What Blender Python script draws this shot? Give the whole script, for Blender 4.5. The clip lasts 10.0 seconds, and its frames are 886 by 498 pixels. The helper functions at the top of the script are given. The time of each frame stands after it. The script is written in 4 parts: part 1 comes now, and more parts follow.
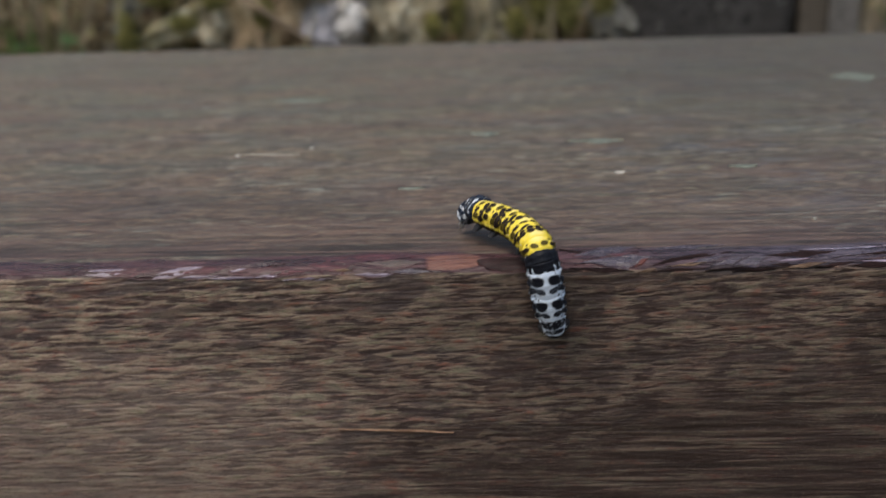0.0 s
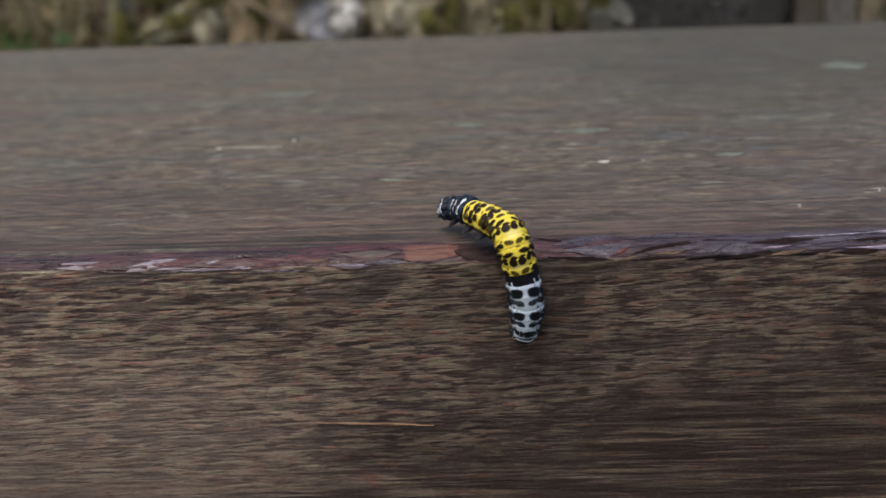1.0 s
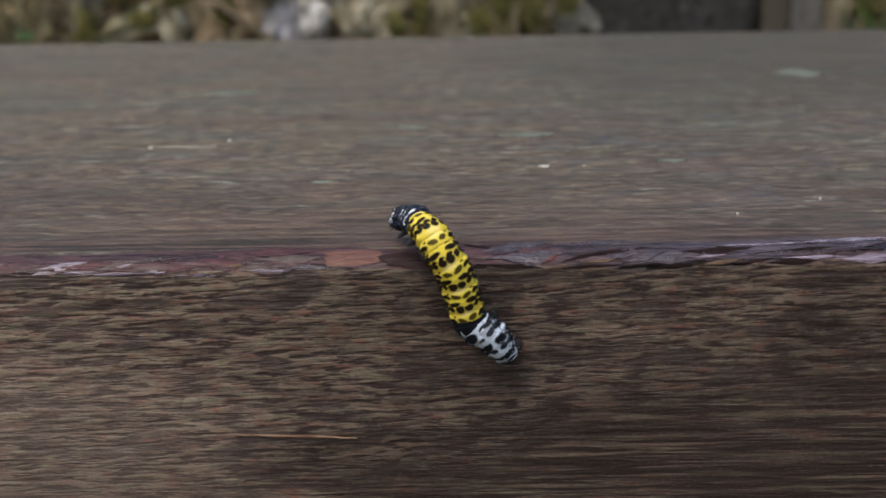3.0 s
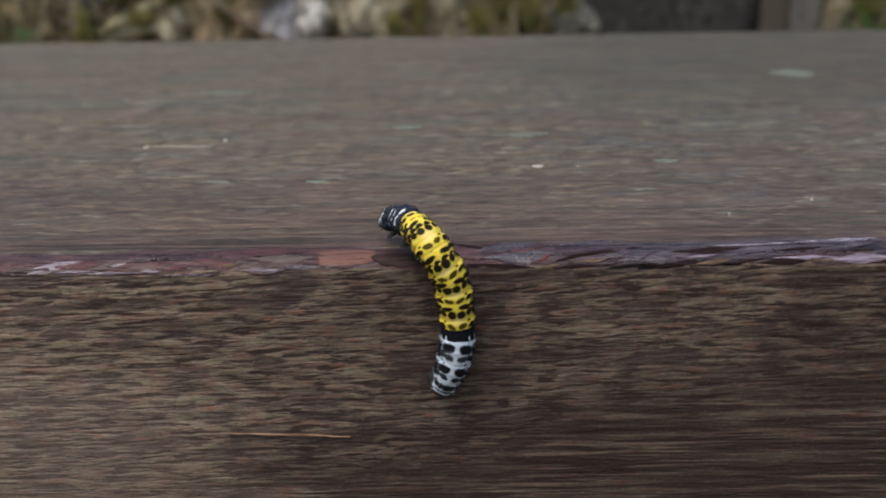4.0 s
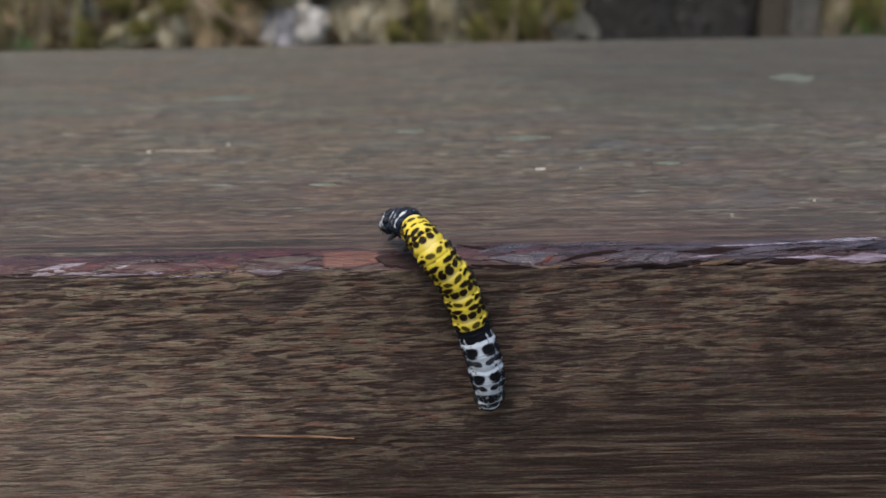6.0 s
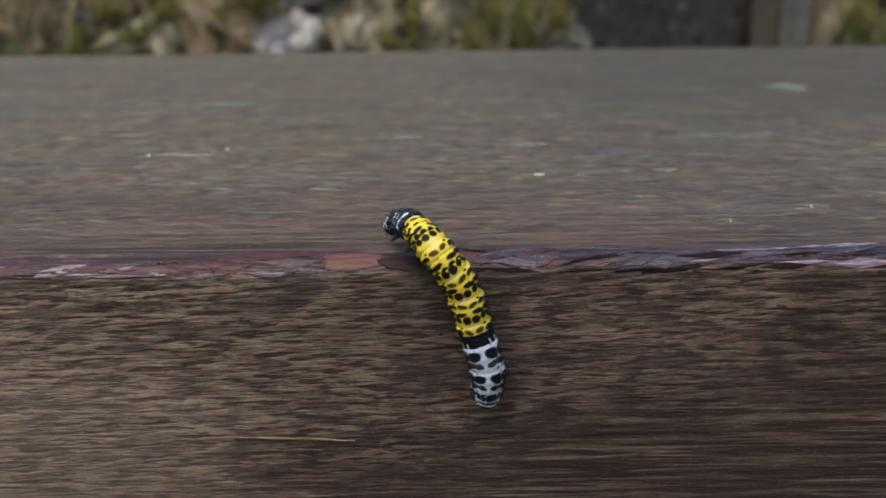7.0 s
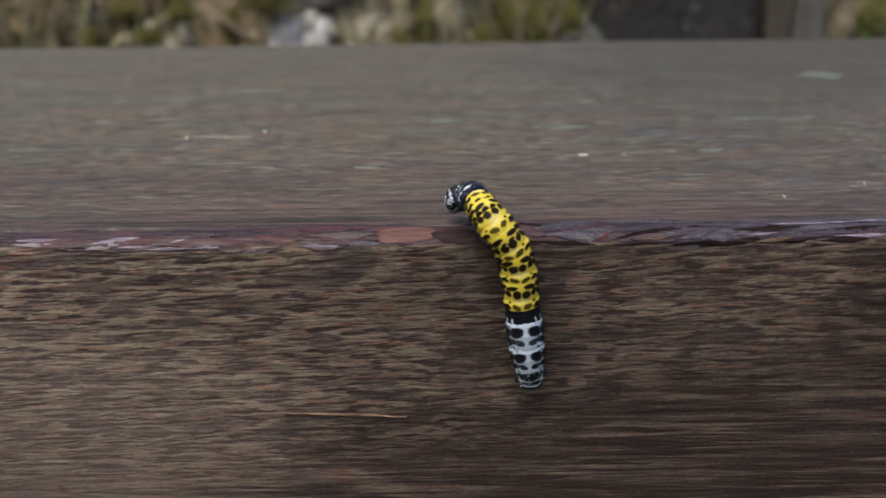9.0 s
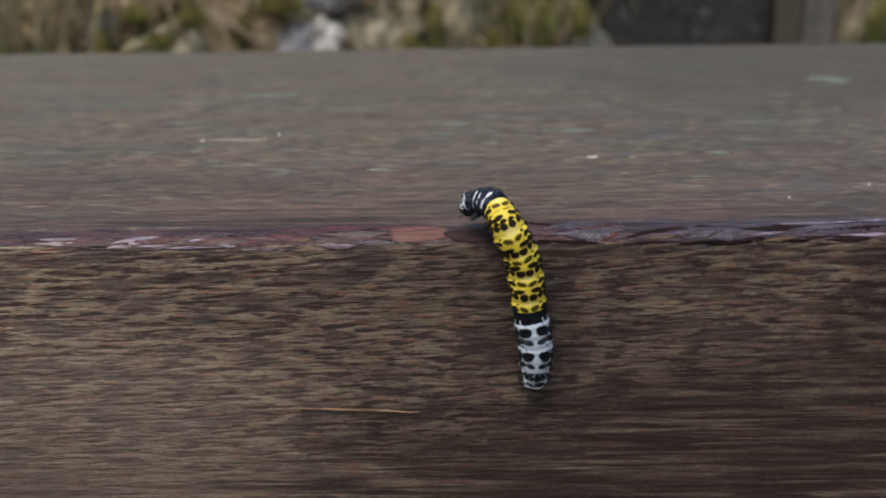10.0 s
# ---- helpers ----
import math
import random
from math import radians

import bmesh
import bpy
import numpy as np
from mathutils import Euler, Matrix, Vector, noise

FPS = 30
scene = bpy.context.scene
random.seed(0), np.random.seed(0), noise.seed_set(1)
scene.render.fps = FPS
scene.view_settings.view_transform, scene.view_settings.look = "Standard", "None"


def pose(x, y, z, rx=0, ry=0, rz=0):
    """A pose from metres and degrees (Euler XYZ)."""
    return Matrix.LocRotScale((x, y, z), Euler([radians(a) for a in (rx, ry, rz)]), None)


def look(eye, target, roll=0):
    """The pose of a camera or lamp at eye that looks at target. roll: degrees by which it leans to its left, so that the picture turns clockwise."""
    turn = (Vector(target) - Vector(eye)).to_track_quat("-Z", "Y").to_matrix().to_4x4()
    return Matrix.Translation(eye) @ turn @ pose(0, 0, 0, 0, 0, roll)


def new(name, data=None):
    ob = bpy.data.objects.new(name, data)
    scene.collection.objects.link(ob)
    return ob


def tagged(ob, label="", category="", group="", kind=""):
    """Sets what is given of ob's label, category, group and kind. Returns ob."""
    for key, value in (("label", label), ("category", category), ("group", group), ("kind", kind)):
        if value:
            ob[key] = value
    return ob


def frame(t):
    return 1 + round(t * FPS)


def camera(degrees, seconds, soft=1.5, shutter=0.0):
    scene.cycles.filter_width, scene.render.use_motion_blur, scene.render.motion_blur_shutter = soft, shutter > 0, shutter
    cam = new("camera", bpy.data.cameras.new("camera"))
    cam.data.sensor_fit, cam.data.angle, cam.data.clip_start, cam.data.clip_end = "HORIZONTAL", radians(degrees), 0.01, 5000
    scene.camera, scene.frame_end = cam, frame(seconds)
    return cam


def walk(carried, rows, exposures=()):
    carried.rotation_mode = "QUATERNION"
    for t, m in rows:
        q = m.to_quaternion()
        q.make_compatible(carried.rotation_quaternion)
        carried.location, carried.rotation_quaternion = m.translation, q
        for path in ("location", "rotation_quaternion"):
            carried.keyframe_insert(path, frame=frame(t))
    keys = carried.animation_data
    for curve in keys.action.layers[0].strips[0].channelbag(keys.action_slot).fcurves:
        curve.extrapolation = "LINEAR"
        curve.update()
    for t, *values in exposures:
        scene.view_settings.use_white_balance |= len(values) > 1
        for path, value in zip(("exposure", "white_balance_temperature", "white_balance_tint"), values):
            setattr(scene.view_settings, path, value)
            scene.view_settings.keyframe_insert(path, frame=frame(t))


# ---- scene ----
# The camera, held in the hand a span away from a caterpillar that twists over the edge of a timber sleeper.
cam = camera(46.94, 10.0, soft=1.5, shutter=0.6)
PATH = [
    (0, (0.00082, -0.14257, 0.19937), (-0.01151, 0.14194, 0.10504), -1.79),
    (0.2, (0.00195, -0.14294, 0.19962), (-0.00991, 0.14237, 0.10765), -2.20),
    (0.5, (0.00230, -0.14373, 0.20034), (-0.00906, 0.14170, 0.10869), -2.37),
    (0.8, (0.00321, -0.14226, 0.19872), (-0.00806, 0.14249, 0.10495), -2.35),
    (1, (0.00399, -0.14056, 0.19747), (-0.00828, 0.14371, 0.10239), -2.23),
    (1.2, (0.00334, -0.14153, 0.19809), (-0.00654, 0.14250, 0.10203), -1.84),
    (1.5, (0.00320, -0.14350, 0.19839), (-0.00515, 0.14098, 0.10353), -1.61),
    (1.8, (0.00517, -0.13753, 0.19654), (-0.00351, 0.14656, 0.10051), -1.36),
    (2, (0.00706, -0.13438, 0.19635), (-0.00142, 0.14970, 0.10029), -1.39),
    (2.2, (0.00788, -0.13499, 0.19619), (0.00149, 0.14926, 0.10049), -1.06),
    (2.5, (0.00985, -0.13588, 0.19713), (0.00386, 0.14860, 0.10206), -1.12),
    (2.7, (0.01032, -0.13540, 0.19616), (0.00577, 0.14952, 0.10236), -1.06),
    (3.8, (0.01070, -0.13434, 0.19537), (0.00755, 0.14990, 0.09946), -1.09),
    (4, (0.01144, -0.13541, 0.19598), (0.00797, 0.14932, 0.10155), -1.00),
    (4.2, (0.01174, -0.13628, 0.19737), (0.00814, 0.14857, 0.10329), -1.17),
    (4.5, (0.01192, -0.13694, 0.19724), (0.00906, 0.14834, 0.10448), -0.98),
    (4.7, (0.01281, -0.13684, 0.19672), (0.00871, 0.14853, 0.10426), -0.92),
    (5, (0.01367, -0.13598, 0.19564), (0.01121, 0.14978, 0.10433), -0.83),
    (5.2, (0.01269, -0.13570, 0.19543), (0.01065, 0.14998, 0.10385), -1.02),
    (5.5, (0.01258, -0.13689, 0.19478), (0.01136, 0.14913, 0.10430), -0.78),
    (5.7, (0.01146, -0.13600, 0.19503), (0.00798, 0.14956, 0.10315), -1.12),
    (6.8, (0.01002, -0.13645, 0.19444), (0.00856, 0.14944, 0.10355), -0.92),
    (7, (0.00926, -0.13710, 0.19440), (0.00864, 0.14929, 0.10507), -0.70),
    (7.2, (0.00924, -0.13834, 0.19532), (0.00819, 0.14813, 0.10626), -0.85),
    (7.5, (0.00770, -0.13869, 0.19477), (0.00631, 0.14819, 0.10703), -0.66),
    (7.7, (0.00725, -0.13879, 0.19430), (0.00624, 0.14795, 0.10611), -0.76),
    (8, (0.00632, -0.13818, 0.19272), (0.00446, 0.14869, 0.10496), -0.65),
    (8.2, (0.00576, -0.13739, 0.19185), (0.00282, 0.14930, 0.10352), -0.89),
    (8.5, (0.00411, -0.13714, 0.19097), (0.00187, 0.14953, 0.10258), -0.69),
    (8.7, (0.00356, -0.13672, 0.19057), (0.00167, 0.15013, 0.10275), -0.75),
    (9, (0.00249, -0.13691, 0.18979), (-0.00024, 0.14984, 0.10166), -0.74),
    (9.2, (0.00233, -0.13750, 0.19041), (-0.00105, 0.14907, 0.10175), -0.54),
    (9.5, (0.00047, -0.13783, 0.19120), (-0.00321, 0.14863, 0.10216), -0.71),
    (9.7, (0.00119, -0.13846, 0.19126), (-0.00389, 0.14860, 0.10423), -0.47),
    (10, (0.00209, -0.14049, 0.18991), (-0.00330, 0.14670, 0.10336), -0.85),
]
walk(cam, [(t, look(eye, target, roll)) for t, eye, target, roll in PATH],
     exposures=[(0, 0.65), (1.2, 0.66), (1.5, 0.78), (1.8, 0.68), (2.1, 0.64), (2.7, 0.64), (4.0, 0.67), (10, 0.66)])
cam.data.dof.use_dof, cam.data.dof.focus_distance, cam.data.dof.aperture_fstop = True, 0.154, 22.0

# ---- light: an overcast sky under trees, weak wide sun ----
world = bpy.data.worlds.new("overcast")
scene.world = world
world.use_nodes = True
wn = world.node_tree
sky = wn.nodes.new("ShaderNodeTexSky")
sky.sky_type, sky.sun_disc = "NISHITA", False
sky.sun_elevation, sky.sun_rotation = radians(67), radians(222)
sky.air_density, sky.dust_density = 1.6, 4.0
wn.links.new(sky.outputs[0], wn.nodes["Background"].inputs[0])
wn.nodes["Background"].inputs[1].default_value = 0.103
sun_lamp = bpy.data.lights.new("sun", "SUN")
sun_lamp.energy, sun_lamp.angle, sun_lamp.color = 1.5, radians(42), (1.0, 0.945, 0.835)
sun = new("sun", sun_lamp)
sun.matrix_world = look((-0.9, -1.0, 3.2), (0, 0, 0))

TOP = 0.15           # top of the sleeper above the ground
DEEP = 0.276         # its depth from front edge to back edge
WALL_Y = 1.2         # the stone bank behind


# ---- small helpers ----
def mesh_ob(name, verts, faces, material, parent=None, label="", smooth=True):
    me = bpy.data.meshes.new(name)
    me.from_pydata([tuple(map(float, v)) for v in verts], [], faces)
    if smooth:
        me.polygons.foreach_set("use_smooth", [True] * len(me.polygons))
    me.materials.append(material)
    ob = new(name, me)
    if parent:
        ob.parent = parent
    if label:
        ob["label"] = label
    return ob


def part(name, bm, material, parent, label="", smooth=True):
    me = bpy.data.meshes.new(name)
    bm.to_mesh(me)
    bm.free()
    if smooth:
        me.polygons.foreach_set("use_smooth", [True] * len(me.polygons))
    me.materials.append(material)
    ob = new(name, me)
    ob.parent = parent
    if label:
        ob["label"] = label
    return ob


LATTICES = {}


def lattice(seed):
    if seed not in LATTICES:
        LATTICES[seed] = np.random.RandomState(seed).rand(256, 256)
    return LATTICES[seed]


def vnoise(x, y, seed=0):
    """Smooth value noise in 0..1 over arrays x, y."""
    g = lattice(seed)
    xi, yi = np.floor(x).astype(int), np.floor(y).astype(int)
    fx, fy = x - xi, y - yi
    fx, fy = fx * fx * (3 - 2 * fx), fy * fy * (3 - 2 * fy)
    a, b = g[xi % 256, yi % 256], g[(xi + 1) % 256, yi % 256]
    c, d = g[xi % 256, (yi + 1) % 256], g[(xi + 1) % 256, (yi + 1) % 256]
    return (a * (1 - fx) + b * fx) * (1 - fy) + (c * (1 - fx) + d * fx) * fy


def fbm(x, y, seed=0, octaves=4):
    out, amp, tot = 0, 1.0, 0
    for o in range(octaves):
        out = out + amp * vnoise(x * 2 ** o, y * 2 ** o, seed + o)
        tot += amp
        amp *= 0.5
    return out / tot


def grid_faces(rows, cols, wrap=False):
    f = []
    for r in range(rows - 1):
        for c in range(cols if wrap else cols - 1):
            d = (c + 1) % cols
            f.append((r * cols + c, r * cols + d, (r + 1) * cols + d, (r + 1) * cols + c))
    return f


def step(a, b, v):
    v = np.clip((v - a) / (b - a), 0, 1)
    return v * v * (3 - 2 * v)


# ---- materials ----
class Nodes:
    """A thin wrapper for building one procedural material."""

    def __init__(self, name):
        self.mat = bpy.data.materials.new(name)
        self.mat.use_nodes = True
        self.tree = self.mat.node_tree
        self.bsdf = self.tree.nodes["Principled BSDF"]

    def add(self, kind, **inputs):
        n = self.tree.nodes.new(kind)
        for k, v in inputs.items():
            self.put(n.inputs[k.replace("_", " ")], v)
        return n

    def put(self, socket, v):
        if isinstance(v, bpy.types.NodeSocket):
            self.tree.links.new(v, socket)
        else:
            socket.default_value = v

    def coords(self, scale, turn=(0, 0, 0), lean=0.0):
        place = self.add("ShaderNodeTexCoord").outputs["Object"]
        if lean:
            tilt = self.add("ShaderNodeMapping", Vector=place)
            tilt.inputs["Rotation"].default_value = (0, radians(lean), 0)
            place = tilt.outputs[0]
        m = self.add("ShaderNodeMapping", Vector=place, Scale=scale)
        m.inputs["Rotation"].default_value = [radians(a) for a in turn]
        return m.outputs[0]

    def noise(self, scale, size=1.0, detail=4.0, rough=0.55, distort=0.0, turn=(0, 0, 0), lean=0.0):
        n = self.add("ShaderNodeTexNoise", Vector=self.coords(scale, turn, lean), Scale=size, Detail=detail, Roughness=rough, Distortion=distort)
        return n.outputs[0]

    def cells(self, scale, lean, sway):
        """Long cells like broken fibres, with a random value for each."""
        base = self.coords(scale, lean=lean)
        swing = self.add("ShaderNodeTexNoise", Vector=base, Scale=0.6, Detail=3.0)
        shift = self.tree.nodes.new("ShaderNodeVectorMath")
        shift.operation = "MULTIPLY_ADD"
        self.put(shift.inputs[0], swing.outputs["Color"])
        self.put(shift.inputs[1], sway)
        self.put(shift.inputs[2], base)
        value = self.add("ShaderNodeTexVoronoi", Vector=shift.outputs[0], Scale=1.0)
        return self.add("ShaderNodeSeparateColor", Color=value.outputs["Color"]).outputs[0]

    def ramp(self, fac, *stops):
        n = self.add("ShaderNodeValToRGB", Fac=fac)
        e = n.color_ramp.elements
        while len(e) < len(stops):
            e.new(0.5)
        for el, (p, c) in zip(e, stops):
            el.position = p
            el.color = (*c, 1) if isinstance(c, tuple) else (c, c, c, 1)
        return n.outputs[0]

    def mix(self, fac, a, b):
        n = self.tree.nodes.new("ShaderNodeMix")
        n.data_type = "RGBA"
        self.put(n.inputs[0], fac)
        self.put(n.inputs[6], (*a, 1) if isinstance(a, tuple) else a)
        self.put(n.inputs[7], (*b, 1) if isinstance(b, tuple) else b)
        return n.outputs[2]

    def math(self, op, a, b=0.0, c=0.0):
        n = self.tree.nodes.new("ShaderNodeMath")
        n.operation = op
        for s, v in zip(n.inputs, (a, b, c)):
            self.put(s, v)
        return n.outputs[0]

    def attribute(self, name):
        n = self.tree.nodes.new("ShaderNodeAttribute")
        n.attribute_name = name
        return n.outputs["Fac"]

    def bump(self, height, distance, strength=1.0, normal=None):
        n = self.add("ShaderNodeBump", Height=height, Distance=distance, Strength=strength)
        if normal:
            self.put(n.inputs["Normal"], normal)
        return n.outputs[0]

    def done(self, color, rough=0.6, normal=None, spec=0.5, **more):
        b = self.bsdf.inputs
        self.put(b["Base Color"], (*color, 1) if isinstance(color, tuple) else color)
        self.put(b["Roughness"], rough)
        self.put(b["Specular IOR Level"], spec)
        if normal:
            self.put(b["Normal"], normal)
        for k, v in more.items():
            self.put(b[k.replace("_", " ")], v)
        return self.mat


def timber_material():
    """Dark stained hardwood: old film of stain, broken open in short pale fibres; along the edge worn to red film."""
    n = Nodes("weathered_timber")
    opened = n.attribute("opened")
    stain = n.attribute("stain")
    long_grain = n.noise((45, 760, 760), 1, 5, 0.62, 0.2)
    fibres = n.noise((240, 1900, 1900), 1, 5, 0.66, 0.15, turn=(0, 2, 2))
    splinters = n.noise((185, 1450, 1450), 1, 4, 0.60, 0.25, lean=2.0)
    strands = n.noise((42, 950, 950), 1, 4, 0.62, 0.35, turn=(0, -1, -1))
    hair = n.noise((500, 4200, 4200), 1, 3, 0.6)
    broad = n.noise((18, 60, 60), 1, 4, 0.6)
    tint = n.noise((230, 760, 760), 1, 4, 0.65)
    film = n.ramp(tint, (0.3, (0.114, 0.048, 0.040)), (0.5, (0.099, 0.054, 0.052)), (0.7, (0.098, 0.066, 0.069)))
    film = n.mix(n.ramp(long_grain, (0.42, 0.0), (0.68, 0.75)), film, (0.142, 0.086, 0.068))
    # short broken fibres near the edge, long streaks elsewhere; between them the old stain still sits in purple-brown patches
    lid = n.attribute("lid")
    chip = n.cells((210, 620, 620), 2.5, (0.7, 1.1, 1.1))
    patch = n.noise((100, 225, 225), 1, 4, 0.60, 0.6, lean=3.0)
    sparse = n.noise((26, 150, 150), 1, 4, 0.6, 0.3)
    bared = n.ramp(n.math("ADD", n.math("MULTIPLY", chip, 0.22), patch), (0.47, 0.22), (0.64, 0.95))
    short = n.math("MULTIPLY", n.ramp(splinters, (0.44, 0.0), (0.53, 1.0)), bared)
    drawn = n.math("MULTIPLY", n.ramp(strands, (0.45, 0.0), (0.57, 1.0)), n.ramp(sparse, (0.36, 0.3), (0.58, 1.0)))
    worn = n.math("MULTIPLY", n.mix(opened, drawn, short), n.math("SUBTRACT", 1.0, n.math("MULTIPLY", stain, 0.22)))
    pale = n.ramp(tint, (0.34, (0.320, 0.130, 0.086)), (0.43, (0.276, 0.188, 0.136)), (0.53, (0.362, 0.280, 0.204)), (0.62, (0.246, 0.236, 0.150)), (0.70, (0.325, 0.176, 0.122)))
    color = n.mix(n.math("MULTIPLY", worn, n.ramp(hair, (0.25, 0.65), (0.60, 1.0))), n.mix(n.ramp(patch, (0.40, 0.85), (0.50, 0.30)), film, (0.050, 0.038, 0.042)), pale)
    gaps = n.ramp(fibres, (0.34, 0.9), (0.44, 0.0))
    color = n.mix(n.math("MULTIPLY", gaps, n.math("ADD", n.math("MULTIPLY", bared, 0.35), 0.25)), color, (0.014, 0.010, 0.008))
    # dark clefts between the raised fibres, their relief shade put into the colour
    cleft_shade = n.math("MULTIPLY", n.ramp(splinters, (0.32, 0.0), (0.385, 1.0), (0.45, 0.0)), n.math("MULTIPLY", opened, n.math("ADD", 0.30, n.math("MULTIPLY", bared, 0.65))))
    cleft_shade = n.math("MAXIMUM", cleft_shade, n.math("MULTIPLY", n.ramp(strands, (0.36, 0.0), (0.41, 0.75), (0.46, 0.0)), n.math("SUBTRACT", 1.0, opened)))
    color = n.mix(cleft_shade, color, (0.016, 0.011, 0.009))
    dark_lines = n.ramp(n.noise((20, 420, 420), 1, 5, 0.62, 0.3), (0.38, 0.95), (0.485, 0.0))
    dark_lines = n.math("MULTIPLY", dark_lines, n.math("SUBTRACT", 1.0, n.math("MULTIPLY", opened, 0.62)))
    color = n.mix(dark_lines, color, (0.017, 0.0115, 0.009))
    bands = n.math("MULTIPLY", n.ramp(n.noise((7, 170, 170), 1, 5, 0.6, 0.2), (0.40, 0.85), (0.49, 0.0)), n.math("MULTIPLY", n.math("SUBTRACT", 1.0, opened), stain))
    color = n.mix(bands, color, (0.015, 0.011, 0.009))
    color = n.mix(n.math("MULTIPLY", n.math("MULTIPLY", stain, 0.84), n.math("SUBTRACT", 1.0, n.math("MULTIPLY", worn, 0.50))), color, (0.0225, 0.0138, 0.0115))
    # paler fibres low on the front, towards its -x end
    color = n.mix(n.math("MULTIPLY", n.attribute("paler"), n.ramp(fibres, (0.36, 0.15), (0.60, 0.55))), color, (0.215, 0.165, 0.140))
    # the top: greyed by weather, mottled, with olive algae and short dashes of dust in its pores
    mottle = n.noise((190, 520, 520), 1, 6, 0.78, 0.7)
    flecks = n.noise((270, 900, 900), 1, 5, 0.68, 0.3)
    broken = n.noise((30, 70, 70), 1, 4, 0.62, 0.5)
    grey = n.ramp(mottle, (0.37, (0.012, 0.010, 0.009)), (0.46, (0.046, 0.041, 0.036)), (0.55, (0.088, 0.079, 0.068)), (0.63, (0.220, 0.206, 0.176)))
    brown = n.ramp(mottle, (0.37, (0.015, 0.009, 0.007)), (0.48, (0.082, 0.053, 0.036)), (0.63, (0.220, 0.152, 0.100)))
    olive = n.ramp(mottle, (0.33, (0.034, 0.032, 0.020)), (0.48, (0.080, 0.078, 0.050)), (0.68, (0.155, 0.155, 0.105)))
    deck = n.mix(n.math("MULTIPLY", n.ramp(broken, (0.50, 1.0), (0.66, 0.25)), n.math("ADD", 0.45, n.math("MULTIPLY", n.attribute("tan"), 0.55))), grey, brown)
    deck = n.mix(n.math("MULTIPLY", n.ramp(n.noise((24, 60, 60), 1, 4, 0.6, 0.3), (0.40, 0.15), (0.60, 1.0)), n.attribute("algae")), deck, olive)
    deck = n.mix(n.ramp(flecks, (0.35, 0.85), (0.45, 0.0)), deck, (0.024, 0.018, 0.016))
    speck = n.math("MULTIPLY", n.ramp(n.noise((150, 680, 680), 1, 4, 0.62, 0.3), (0.585, 0.0), (0.655, 1.0)), n.ramp(n.noise((22, 45, 45), 1, 3, 0.6), (0.38, 0.1), (0.62, 1.0)))
    deck = n.mix(n.math("MULTIPLY", speck, 0.85), deck, n.ramp(broken, (0.40, (0.30, 0.29, 0.17)), (0.60, (0.34, 0.36, 0.30))))
    deck = n.mix(n.ramp(fibres, (0.36, 0.65), (0.46, 0.0)), deck, (0.026, 0.020, 0.017))
    deck = n.mix(n.ramp(splinters, (0.55, 0.0), (0.64, 0.40)), deck, (0.200, 0.178, 0.145))
    deck = n.mix(n.ramp(n.noise((260, 620, 620), 1, 4, 0.7, 0.5), (0.57, 0.0), (0.66, 0.55)), deck, n.ramp(tint, (0.40, (0.19, 0.115, 0.080)), (0.60, (0.21, 0.205, 0.155))))
    long_streaks = n.noise((16, 130, 130), 1, 5, 0.62, 0.4)
    deck = n.mix(n.ramp(long_streaks, (0.34, 0.35), (0.48, 0.0)), deck, (0.030, 0.022, 0.019))
    deck = n.mix(n.ramp(long_streaks, (0.54, 0.0), (0.70, 0.20)), deck, (0.165, 0.145, 0.120))
    # faint drifts of reddish and greenish weathering
    drift = n.noise((34, 85, 85), 1, 4, 0.62, 0.5)
    deck = n.mix(n.ramp(drift, (0.36, 0.30), (0.47, 0.0)), deck, (0.112, 0.068, 0.054))
    deck = n.mix(n.ramp(drift, (0.53, 0.0), (0.64, 0.30)), deck, (0.070, 0.084, 0.064))
    cool = n.noise((75, 240, 240), 1, 4, 0.62, 0.5)
    # cool sky sheen painted as bluish patches, stronger towards one end
    deck = n.mix(n.math("MULTIPLY", n.ramp(cool, (0.52, 0.0), (0.62, 0.45)), n.attribute("cool")), deck, (0.078, 0.084, 0.096))
    deck = n.mix(n.ramp(cool, (0.36, 0.32), (0.45, 0.0)), deck, (0.040, 0.025, 0.022))
    deck = n.mix(n.attribute("near"), deck, n.ramp(strands, (0.40, (0.011, 0.007, 0.007)), (0.50, (0.044, 0.024, 0.023)), (0.60, (0.108, 0.066, 0.056))))
    deck = n.mix(n.attribute("back_tone"), deck, n.ramp(flecks, (0.40, (0.018, 0.015, 0.012)), (0.62, (0.066, 0.057, 0.045))))
    color = n.mix(lid, color, deck)
    grit = n.noise((1300, 3200, 3200), 1, 3, 0.65)
    color = n.mix(n.ramp(grit, (0.33, 0.35), (0.46, 0.0)), color, (0.012, 0.009, 0.008))
    color = n.mix(n.ramp(grit, (0.55, 0.0), (0.72, 0.16)), color, (0.30, 0.245, 0.19))
    edge = n.attribute("edge")
    chips = n.noise((120, 1100, 1100), 1, 4, 0.62, 0.6, turn=(0, -7, 7))
    red = n.ramp(chips, (0.34, (0.014, 0.006, 0.007)), (0.48, (0.036, 0.015, 0.018)), (0.64, (0.076, 0.033, 0.037)))
    violet = n.ramp(chips, (0.34, (0.012, 0.008, 0.011)), (0.48, (0.034, 0.025, 0.034)), (0.64, (0.076, 0.060, 0.078)))
    color = n.mix(edge, color, n.mix(n.attribute("violet"), red, violet))
    bare = n.attribute("bare")
    color = n.mix(bare, color, n.ramp(chips, (0.3, (0.082, 0.034, 0.026)), (0.7, (0.165, 0.074, 0.054))))
